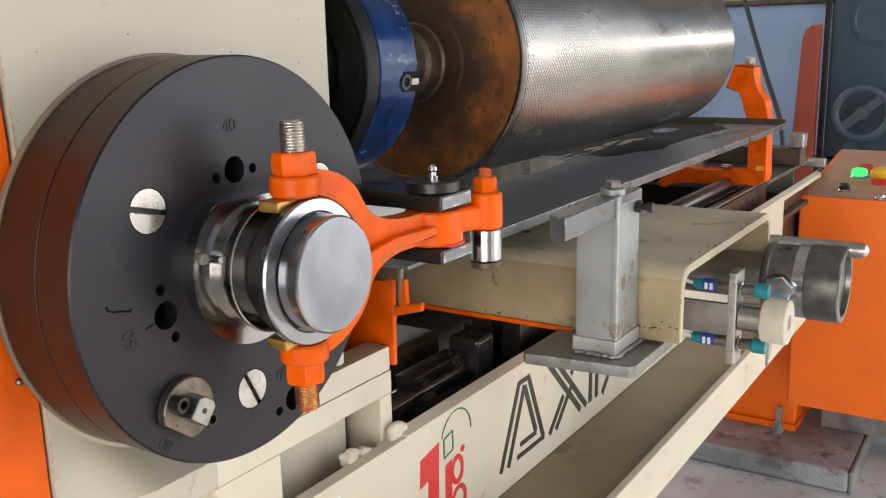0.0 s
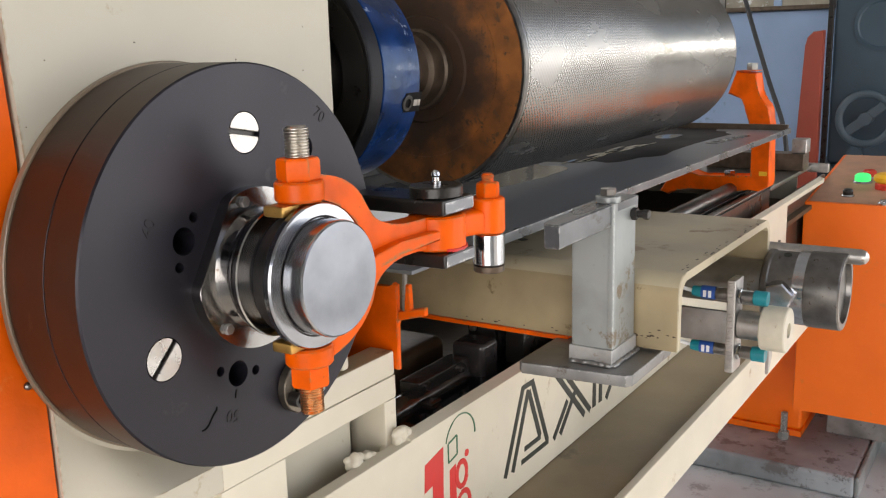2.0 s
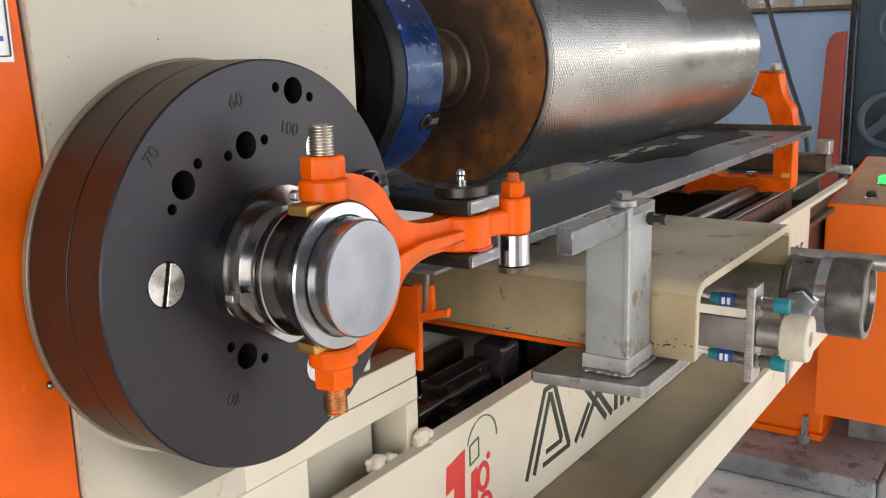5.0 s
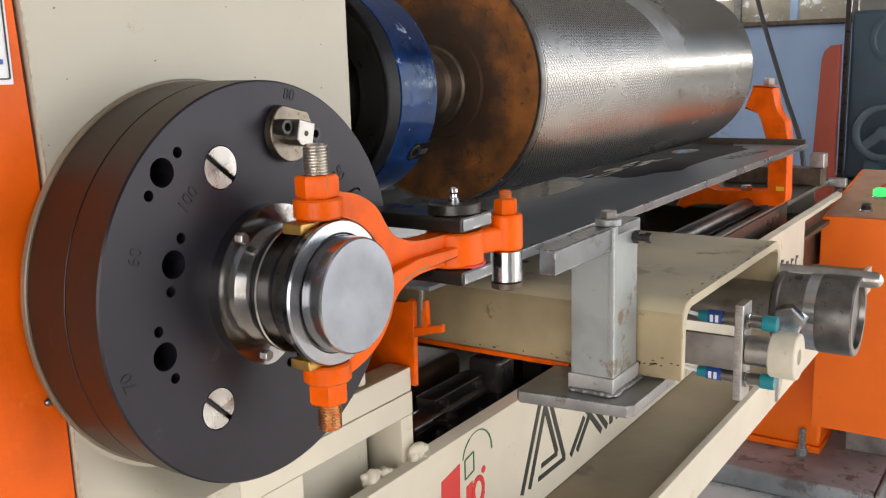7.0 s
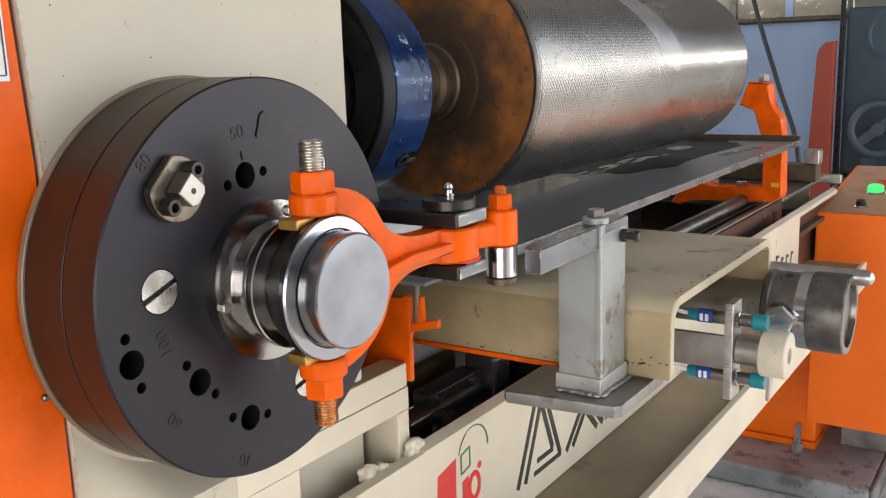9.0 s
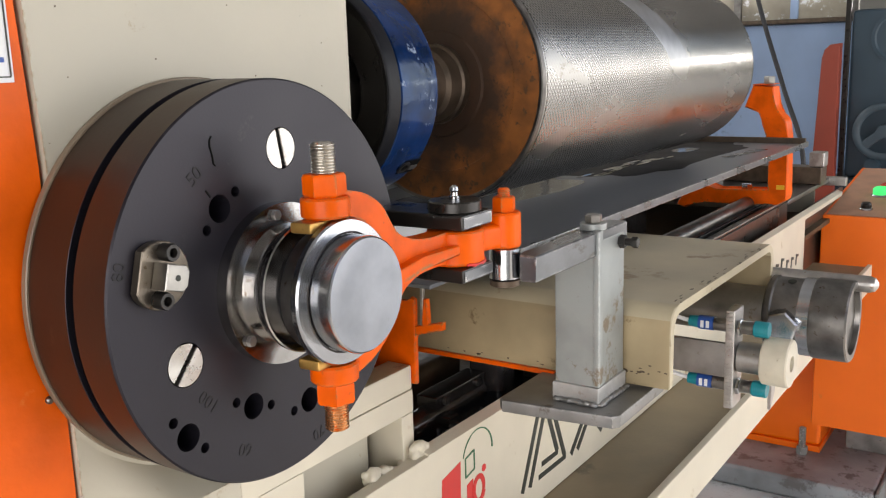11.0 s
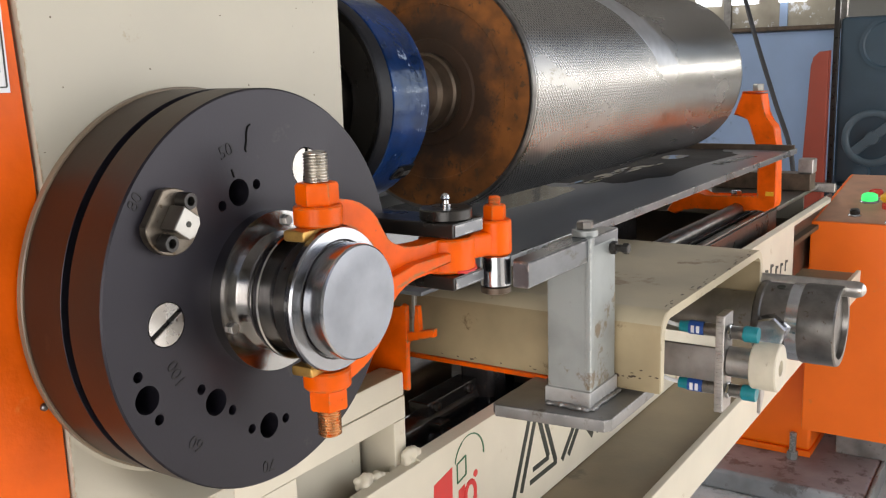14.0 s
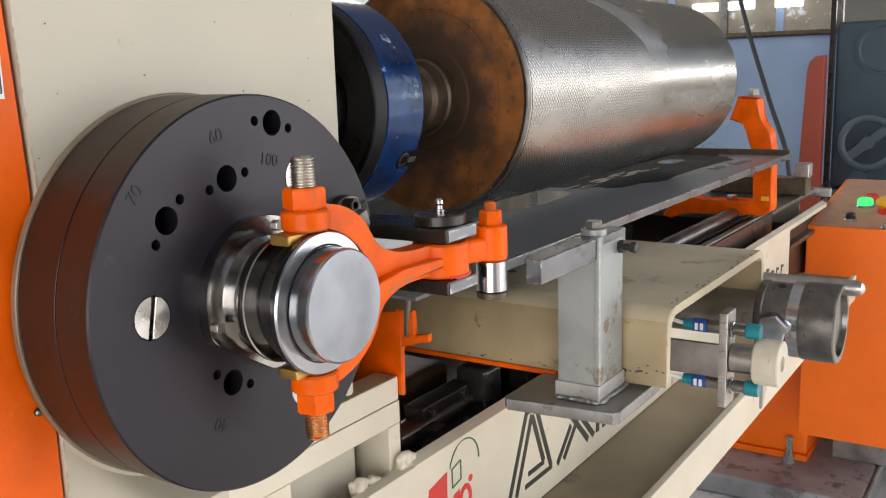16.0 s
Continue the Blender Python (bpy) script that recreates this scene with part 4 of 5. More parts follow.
def support_arm():
    t = thing("tailstock_arm", "orange painted cast arm bolted on the slide rails", "arm", place=(1.64, 0, 0))
    m = Matrix(((0, 0, 1, -0.03), (1, 0, 0, 0), (0, 1, 0, 0), (0, 0, 0, 1)))
    b = B()
    prism(b, [(0.063, -0.185), (0.043, -0.174), (0.04, -0.164), (0.044, -0.036), (0.047, -0.008), (0.052, 0.004), (0.070, 0.019), (0.076, 0.034), (0.077, 0.071), (0.121, 0.075), (0.138, 0.027), (0.104, 0.02), (0.099, -0.011), (0.086, -0.032), (0.079, -0.054), (0.077, -0.155), (0.193, -0.159), (0.23, -0.141), (0.256, -0.148), (0.287, -0.195), (0.266, -0.202), (0.245, -0.187), (0.219, -0.182), (0.125, -0.191), (0.11, -0.182), (0.083, -0.182)], m, 0.05, 0.004, 2)
    part("casting", b, ORANGE, t)
    b = B()
    box(b, -0.033, 0.022, 0.078, 0.121, 0.0752, 0.0768, 0.0005)
    part("cap_plate", b, ORANGE, t)
    b = B()
    hexagon(b, (-0.008, 0.092, 0.0768), (0, 0, 1), 0.022, 0.016, 10)
    part("bolt", b, SCREW, t)
    b = B()
    hexagon(b, (0.0, 0.135, -0.1585), (0, 0, 1), 0.022, 0.014, 20)
    part("foot_bolt", b, STEEL, t)
    b = B()
    box(b, -0.0312, -0.0300, 0.046, 0.063, -0.1495, -0.1400, 0.0002)
    part("sticker", b, YELLOW, t, "small yellow sticker")


tray()
support_arm()


# ---- bed ----
def bed():
    t = thing("machine_bed", "cream painted welded steel machine bed with printed front", "machine bed")
    b = B()
    prism(b, [(0.0705, -0.3705), (1.75, -0.3705), (1.75, -0.2264), (0.0705, -0.2264)], front(0.0442), 0.0142, 0.0015, 2)
    part("front_plate", b, CREAM_BED, t)
    b = B()
    # dressed top edge that slopes towards the operator
    prism(b, [(0.0303, -0.2362), (0.0303, -0.2258), (0.0425, -0.2212), (0.0440, -0.2222), (0.0440, -0.2362)], Matrix(((0, 0, 1, 0.2267), (1, 0, 0, 0), (0, 1, 0, 0), (0, 0, 0, 1))), 1.9333, 0.0012, 2)
    part("top_rail", b, CREAM_BED, t)
    # plates added past the front plate, coloured as the brown shade there
    b = B()
    box(b, 1.70, 2.339, 0.0785, 0.0845, -0.42, -0.301, 0.001)
    box(b, 1.70, 2.339, 0.0625, 0.070, -0.3005, -0.238, 0.001)
    part("shade_plate", b, RUST_AND_SHADE, t, "recessed plate in the brown of shade")
    b = B()
    box(b, 0.2, 2.16, 0.62, 0.64, -0.62, -0.18, 0.003)
    part("back_plate", b, CREAM, t)
    # the shelf's brown holds oily dirt and part of the shade lying on it
    b = B()
    box(b, 0.0705, 1.92, -0.0795, 0.044, -0.382, -0.3712, 0.002)
    part("shelf", b, SOIL_AND_SHADE, t, "soiled horizontal flange with shade in its brown")
    b = B()
    box(b, 0.0705, 1.92, -0.0905, -0.080, -0.426, -0.3640, 0.002)
    part("shelf_lip", b, CREAM_BED, t)
    b = B()
    box(b, -0.14, 2.16, 0.0446, 0.618, -0.30, -0.288, 0.001)
    part("trough", b, OIL_BROWN, t, "brown greasy trough")
    b = B()
    box(b, 0.228, 0.72, 0.0448, 0.0985, -0.2879, -0.2450, 0.002)
    part("oil_pool", b, POOL, t, "black oil lying in the trough")
    b = B()
    box(b, 2.34, 2.60, 0.088, 0.60, PLINTH + 0.021, -0.362, 0.012, None, 3)
    box(b, 1.9, 2.60, 0.20, 0.60, -0.3618, -0.3015, 0.002)
    part("leg", b, ORANGE_FLAT, t, "orange painted leg")
    b = B()
    box(b, 2.1605, 2.166, 0.10, 0.64, -0.42, -0.17, 0.001)
    part("end_cap", b, CREAM, t)
    return t


def rails():
    for y, z, r in ((0.125, -0.185, 0.016), (0.42, -0.185, 0.016)):
        t = thing("guide_rail", "oiled round steel guide rail along the bed", "rail", "guide rails")
        b = B()
        rod(b, (0.52, y, z), (1.715, y, z), r, 32)
        part("bar", b, STEEL_DARK, t)
        b = B()
        box(b, 0.52, 1.715, y - 0.02, y + 0.02, -0.2878, z - 0.010, 0.002)
        part("support", b, GREASE, t)
    t = thing("end_deck", "dark oily deck plate with worn edge on the bed", "deck plate")
    b = B()
    box(b, 1.72, 2.15, 0.062, 0.60, -0.2005, -0.1895, 0.003)
    part("plate", b, STEEL_DARK, t)
    b = B()
    box(b, 2.1502, 2.168, 0.02, 0.61, -0.21, -0.186, 0.003)
    part("edge_strip", b, STEEL_DULL, t)
    t = thing("rack_bar", "black oily rack bar with shiny top along the bed", "rack")
    b = B()
    box(b, 0.52, 1.715, 0.063, 0.090, -0.2878, -0.192, 0.002)
    part("bar", b, BLACK_SATIN, t)
    b = B()
    box(b, 0.52, 1.715, 0.066, 0.074, -0.1918, -0.186, 0.002)
    part("wear_strip", b, STEEL_DARK, t)


def logo_and_letters():
    m = front(0.0299)
    laid = [0]

    def strip(b, x0, z0, x1, z1, w):
        laid[0] = (laid[0] + 1) % 24
        d = Vector((x1 - x0, z1 - z0)).normalized()
        n = Vector((-d.y, d.x)) * w / 2
        prism(b, [(x0 + n.x, z0 + n.y), (x0 - n.x, z0 - n.y), (x1 - n.x, z1 - n.y), (x1 + n.x, z1 + n.y)], m, 0.00025 + 0.00003 * laid[0])

    t = thing("name_lettering", "black double-line printed capitals on the cream bed", "lettering")
    b = B()
    for x0, z0, x1, z1 in ((0.4546, -0.246, 0.4085, -0.343), (0.4672, -0.254, 0.4265, -0.343), (0.4788, -0.250, 0.5166, -0.338), (0.4680, -0.256, 0.4965, -0.324), (0.5195, -0.3395, 0.4480, -0.3395), (0.4980, -0.3255, 0.4560, -0.3255), (0.4530, -0.2475, 0.4810, -0.2475)):
        strip(b, x0, z0, x1, z1, 0.0085 if z0 != z1 else 0.0065)
    part("letter", b, INK, t)
    b = B()
    for o in (0, 0.0185):
        strip(b, 0.5290 + o, -0.247, 0.6270 + o, -0.343, 0.0085)
        for f0, f1 in ((0.0, 0.40 + 3 * o), (0.62 + 3 * o, 1.0)):
            strip(b, 0.5340 + o + 0.1 * f0, -0.343 + 0.096 * f0, 0.5340 + o + 0.1 * f1, -0.343 + 0.096 * f1, 0.0085)
    part("letter", b, INK, t)
    b = B()
    for o in (0, 0.021):
        strip(b, 0.6585 + o, -0.343, 0.6605 + o, -0.247, 0.0105)
    strip(b, 0.700, -0.345, 0.745, -0.300, 0.009)
    part("letter", b, INK, t)
    for x, z0, z1 in ((1.462, -0.322, -0.300), (1.502, -0.322, -0.292), (1.545, -0.322, -0.288), (1.590, -0.324, -0.300), (1.632, -0.326, -0.302), (1.675, -0.328, -0.303)):
        b = B()
        strip(b, x, z0, x + 0.004, z1, 0.011)
        strip(b, x + 0.006, z1 - 0.004, x + 0.022, z1 - 0.006, 0.006)
        part("print_bar", b, INK, t, "small faded print")
    t = thing("printed_emblem", "red block emblem with a thin green arc printed on the bed", "emblem")
    b = B()
    prism(b, [(0.247, -0.260), (0.281, -0.253), (0.277, -0.37), (0.258, -0.37), (0.260, -0.287), (0.245, -0.290)], m, 0.0003)
    part("tall_stroke", b, RED_INK, t)
    b = B()
    prism(b, [(0.292, -0.284), (0.304, -0.281), (0.304, -0.37), (0.290, -0.37)], m, 0.0003)
    for k in range(20):
        a0, a1 = 2 * math.pi * k / 20, 2 * math.pi * (k + 1) / 20
        strip(b, 0.315 + 0.010 * math.cos(a0), -0.297 + 0.014 * math.sin(a0), 0.315 + 0.010 * math.cos(a1), -0.297 + 0.014 * math.sin(a1), 0.006)
    for k in range(14):
        a0, a1 = math.pi * (0.9 - 1.3 * k / 14), math.pi * (0.9 - 1.3 * (k + 1) / 14)
        strip(b, 0.318 + 0.012 * math.cos(a0), -0.332 + 0.014 * math.sin(a0), 0.318 + 0.012 * math.cos(a1), -0.332 + 0.014 * math.sin(a1), 0.006)
    part("short_stroke", b, RED_INK, t)
    b = B()
    prism(b, [(0.326 + 0.0042 * math.cos(q), -0.2775 + 0.0042 * math.sin(q)) for q in [math.pi * k / 6 for k in range(12)]], m, 0.0003)
    part("dot", b, RED_INK, t)
    b = B()
    for x0, z0, x1, z1 in ((0.290, -0.2750, 0.307, -0.2710), (0.307, -0.2710, 0.307, -0.250), (0.307, -0.250, 0.290, -0.254), (0.290, -0.254, 0.290, -0.2750)):
        strip(b, x0, z0, x1, z1, 0.0016)
    part("small_frame", b, GREEN_INK, t)
    b = B()
    for k in range(18):
        a0, a1 = radians(168 - 172 * k / 18), radians(168 - 172 * (k + 1) / 18)
        strip(b, 0.3145 + 0.029 * math.cos(a0), -0.258 + 0.028 * math.sin(a0), 0.3145 + 0.029 * math.cos(a1), -0.258 + 0.028 * math.sin(a1), 0.0007 + 0.0016 * k / 18)
    part("arc", b, GREEN_INK, t)
    t = thing("rating_plate", "small printed grey label plate on the bed", "label")
    b = B()
    box(b, 0.066, 0.1225, 0.0290, 0.0298, -0.300, -0.2400, 0.0002)
    part("plate", b, WHITE, t)
    b = B()
    for k in range(5):
        box(b, 0.071, 0.117, 0.0284, 0.0289, -0.249 - 0.010 * k, -0.246 - 0.010 * k, 0)
    part("print_bar", b, LABEL_BLUE, t)


bed()
rails()
logo_and_letters()


def orange_bracket():
    t = thing("angle_bracket", "orange painted steel bracket with a forked upper edge", "bracket")
    m = Matrix(((0, 0, 1, 0.2272), (1, 0, 0, 0), (0, 1, 0, 0), (0, 0, 0, 1)))
    b = B()
    prism(b, [(0.043, -0.156), (0.050, -0.156), (0.13, -0.156), (0.13, -0.075), (0.0505, -0.075), (0.046, -0.070), (0.0415, -0.072)], m, 0.006, 0.001, 1)
    part("plate", b, ORANGE, t)
    b = B()
    prism(b, [(0.0428, -0.112), (0.0418, -0.098), (0.010, -0.090), (0.0105, -0.098), (0.0415, -0.106)], m, 0.006, 0.0006, 1)
    part("arm", b, ORANGE, t)
    b = B()
    prism(b, [(0.0345, -0.097), (0.0265, -0.0945), (0.0275, -0.070), (0.0315, -0.070)], m, 0.006, 0.0006, 1)
    part("prong", b, ORANGE, t)
    b = B()
    prism(b, [(0.036, -0.096), (0.0325, -0.096), (0.0305, -0.048), (0.0345, -0.048)], m, 0.004, 0.0005, 1)
    part("tongue", b, STEEL_DULL, t, "bare steel tongue between the prongs")


def gear_unit():
    t = thing("drive_unit", "black greasy drive casting with bolts inside the bed", "drive unit")
    b = B()
    box(b, 0.30, 0.50, 0.165, 0.26, -0.2875, -0.215, 0.012, None, 3)
    part("casting", b, OIL_BROWN, t)
    b = B()
    box(b, 0.262, 0.345, 0.135, 0.20, -0.2145, -0.170, 0.008, None, 3)
    part("cover", b, BLACK_AND_SHADE, t)
    b = B()
    rod(b, (0.30, 0.116, -0.248), (0.4545, 0.116, -0.248), 0.017, 28, 0.003)
    part("shaft_cover", b, OILY_STEEL, t)
    b = B()
    box(b, 0.345, 0.452, 0.102, 0.130, -0.2345, -0.220, 0.002, None, 2)
    part("cover_strip", b, OILY_STEEL, t)
    b = B()
    box(b, 0.455, 0.495, 0.085, 0.1295, -0.262, -0.205, 0.006, None, 3)
    part("clamp", b, GREASE, t)
    for x, y, z in ((0.362, 0.1018, -0.2275), (0.432, 0.1018, -0.2275)):
        b = B()
        lathe(b, [(0.005, 0), (0.005, 0.004), (0.0028, 0.004), (0.0028, 0.0015), (0, 0.0015)], (x, y, z), (0, -1, 0), 20)
        part("socket_screw", b, STEEL_DARK, t)
    b = B()
    lathe(b, [(0, 0), (0.004, 0), (0.004, 0.006), (0, 0.007)], (0.50, 0.128, -0.20), (0, -1, 0), 16)
    part("bright_pin", b, SCREW, t)
    b = B()
    box(b, 0.34, 0.362, 0.082, 0.101, -0.262, -0.238, 0.003)
    rod(b, (0.351, 0.0835, -0.25), (0.351, 0.072, -0.25), 0.006, 16)
    part("lug", b, OILY_STEEL, t)


orange_bracket()
gear_unit()


# ---- carriage, which slides along the bed ----
def carriage_beam():
    t = thing("carriage_beam", "cream painted steel channel beam with chipped edges", "beam")
    b = B()
    x0, x1, z0, z1, w, r = 0.437, 0.795, -0.163, -0.084, 0.009, 0.022
    def arc(cx, cz, rr, a0, a1, n=7):
        return [(cx + rr * math.cos(radians(a0 + (a1 - a0) * i / n)), cz + rr * math.sin(radians(a0 + (a1 - a0) * i / n))) for i in range(n + 1)]
    prof = [(x0, z0)] + arc(x0 + r, z1 - r, r, 180, 90) + arc(x1 - r, z1 - r, r, 90, 0) + [(x1, z0), (x1 - w, z0)] + arc(x1 - r, z1 - r, r - w, 0, 90) + arc(x0 + r, z1 - r, r - w, 90, 180) + [(x0 + w, z0)]
    prism(b, prof, front(0.24), 0.405, 0.0012, 1)
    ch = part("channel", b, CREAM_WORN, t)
    # left face: oil stains plus the shade it stands in, as a darker brown
    ch.data.materials.append(SHADE_BROWNED)
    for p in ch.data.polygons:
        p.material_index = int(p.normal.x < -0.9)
    b = B()
    box(b, 0.434, 0.50, -0.045, 0.24, -0.1685, -0.1632, 0.001)
    part("slide_edge", b, ORANGE, t, "orange painted lower edge")
    for x, y in ((0.53, 0.085), (0.53, 0.06), (0.60, 0.15)):
        b = B()
        lathe(b, [(0, 0), (0.006, 0), (0.006, 0.0004), (0, 0.0004)], (x, y, -0.0839), (0, 0, 1), 20)
        part("bolt_hole", b, INK, t)
    b = B()
    for k in range(46):
        if k < 26:
            u = random.random()
            m, cx, cy = Matrix.Translation((0, 0, -0.08395)), 0.455 + 0.31 * u, -0.1645 + abs(random.gauss(0, 0.004))
            rx, ry = random.uniform(0.0015, 0.006), random.uniform(0.0005, 0.0016)
        else:
            m = Matrix(((0, 0, -1, 0.43695), (-1, 0, 0, 0), (0, 1, 0, 0), (0, 0, 0, 1)))
            low = k < 38
            cx = random.uniform(0.115, 0.162) if low else random.uniform(-0.10, 0.03)
            cy = -0.152 + abs(random.gauss(0, 0.006)) if low else -0.160 + abs(random.gauss(0, 0.002))
            rx, ry = random.uniform(0.0008, 0.003), random.uniform(0.0005, 0.0015)
        ring = [(cx + rx * random.uniform(0.5, 1.2) * math.cos(q), cy + ry * random.uniform(0.5, 1.2) * math.sin(q)) for q in [2 * math.pi * i / 9 for i in range(9)]]
        prism(b, ring, m, 0.00015)
    tagged(part("paint_chip", b, RUST_AND_SHADE, t, "dark chips in the paint"), kind="stuff")
    b = B()
    box(b, 0.50, 0.78, 0.06, 0.24, -0.184, -0.1633, 0.003)
    part("saddle", b, STEEL_DARK, t)
    SHIFTED.append(t)


def trip_stand():
    t = thing("trip_stand", "zinc primed steel post with trip bar on base plate", "stand")
    b = B()
    corner = [(0.345, -0.036), (0.352, -0.030), (0.470, -0.030), (0.477, -0.037), (0.477, -0.140), (0.470, -0.147), (0.364, -0.147), (0.357, -0.142)]
    prism(b, corner, Matrix.Translation((0, 0, -0.1785)), 0.0125, 0.0025, 2)
    part("base_plate", b, GREY_PLATE, t)
    b = B()
    x0, x1, y0, y1 = 0.373, 0.4335, -0.1205, -0.077
    box(b, x0, x1, y0, y1, -0.166, -0.011, 0.003)
    part("post", b, GALV, t)
    b = B()
    box(b, x0 - 0.002, x1 + 0.001, y0 - 0.002, y1 + 0.002, -0.166, -0.148, 0.002)
    part("collar", b, FILED, t, "bare metal collar above the weld")
    b = B()
    box(b, x0 - 0.0025, x0 + 0.0065, y0 - 0.0025, y0 + 0.004, -0.1475, -0.003, 0.0015)
    part("corner_bar", b, GALV, t)
    b = B()
    n = 150
    for i in range(n):
        f = i / n
        if f < 0.4:
            p = (x0 - 0.003, y1 + (y0 - y1) * f / 0.4, -0.164)
        else:
            p = (x0 + (x1 - x0) * (f - 0.4) / 0.6, y0 - 0.003, -0.164)
        bmesh.ops.create_icosphere(b, subdivisions=1, radius=random.uniform(0.0018, 0.0032), matrix=Matrix.Translation(Vector(p) + Vector((random.uniform(-1, 1), random.uniform(-1, 1), random.uniform(-0.5, 0.5))) * 0.0015))
    melt(part("weld", b, GREY_PLATE, t, "rough weld seam"))
    b = B()
    prism(b, [(0.2585, -0.120), (0.438, -0.120), (0.438, -0.101), (0.268, -0.101), (0.2585, -0.106)], Matrix.Translation((0, 0, -0.0255)), 0.0215, 0.0012, 1)
    part("trip_bar", b, MILL, t, "machined steel trip bar with bevelled nose")
    b = B()
    lathe(b, [(0, 0), (0.0115, 0), (0.012, 0.0006), (0.012, 0.0055), (0.0115, 0.006), (0, 0.006)], (0.385, -0.1105, -0.0039), (0, 0, 1), 32)
    part("washer", b, GALV, t)
    b = B()
    hexagon(b, (0.385, -0.1105, 0.0021), (0, 0, 1), 0.0135, 0.0075, 12)
    part("top_bolt", b, STEEL_DULL, t)
    b = B()
    hexagon(b, (0.421, -0.1205, -0.0205), (0, -1, 0), 0.011, 0.006, 12)
    lathe(b, [(0, 0), (0.0036, 0), (0.0036, 0.017), (0, 0.018)], (0.421, -0.1205, -0.0205), (0, -1, 0), 16)
    hexagon(b, (0.421, -0.1325, -0.0205), (0, -1, 0), 0.009, 0.006, 30)
    part("set_screw", b, BLACK_SATIN, t)
    b = B()
    lathe(b, [(0, 0), (0.006, 0), (0.006, 0.006), (0, 0.006)], (0.335, -0.1005, -0.012), (0, 1, 0), 20)
    part("side_screw", b, BLACK_SATIN, t)
    SHIFTED.append(t)


def feed_shaft():
    t = thing("feed_shaft", "bare steel shaft end with a knurled collar", "shaft")
    c = Vector((0.78, 0, -0.170))
    b = B()
    rod(b, c + Vector((0, 0.2, 0)), c + Vector((0, -0.172, 0)), 0.031, 48)
    part("shaft", b, MILL_BAR, t)
    b = B()
    lathe(b, [(0, 0.168), (0.045, 0.168), (0.047, 0.170), (0.047, 0.176), (0.0455, 0.178), (0.0455, 0.208), (0.047, 0.2085), (0.047, 0.221), (0.0485, 0.222), (0.0490, 0.224), (0.0490, 0.262), (0.0475, 0.264), (0.040, 0.264), (0.039, 0.258), (0, 0.258)], c, (0, -1, 0), 64)
    part("collar", b, STEEL_DARK, t, "dark turned collar")
    b = B()
    lathe(b, [(0.0452, 0.2075), (0.0478, 0.2082), (0.0478, 0.2215), (0.0470, 0.2222)], c, (0, -1, 0), 64)
    part("bright_ring", b, STEEL, t)
    b = B()
    hexagon(b, c + Vector((-0.046, -0.193, 0.0)), (-1, -0.12, -0.05), 0.034, 0.018, 14)
    lathe(b, [(0, 0), (0.017, 0), (0.017, 0.022), (0, 0.022)], c + Vector((-0.026, -0.190, 0.001)), (-1, -0.12, -0.05), 28)
    part("clamp_screw", b, STEEL, t)
    b = B()
    lathe(b, [(0, 0), (0.005, 0), (0.005, 0.0006), (0, 0.0006)], c + Vector((-0.012, -0.195, 0.0442)), (-0.25, 0, 1), 16)
    part("oil_hole", b, INK, t)
    SHIFTED.append(t)
    t = thing("clamp_rod", "thin bare steel rod with rounded tip", "rod")
    b = B()
    lathe(b, [(0, -0.2), (0.010, -0.2), (0.010, 0.276), (0.008, 0.282), (0.004, 0.285), (0, 0.286)], (0.80, 0, -0.1275), (0, -1, 0), 28)
    part("rod", b, STEEL_DULL, t)
    SHIFTED.append(t)


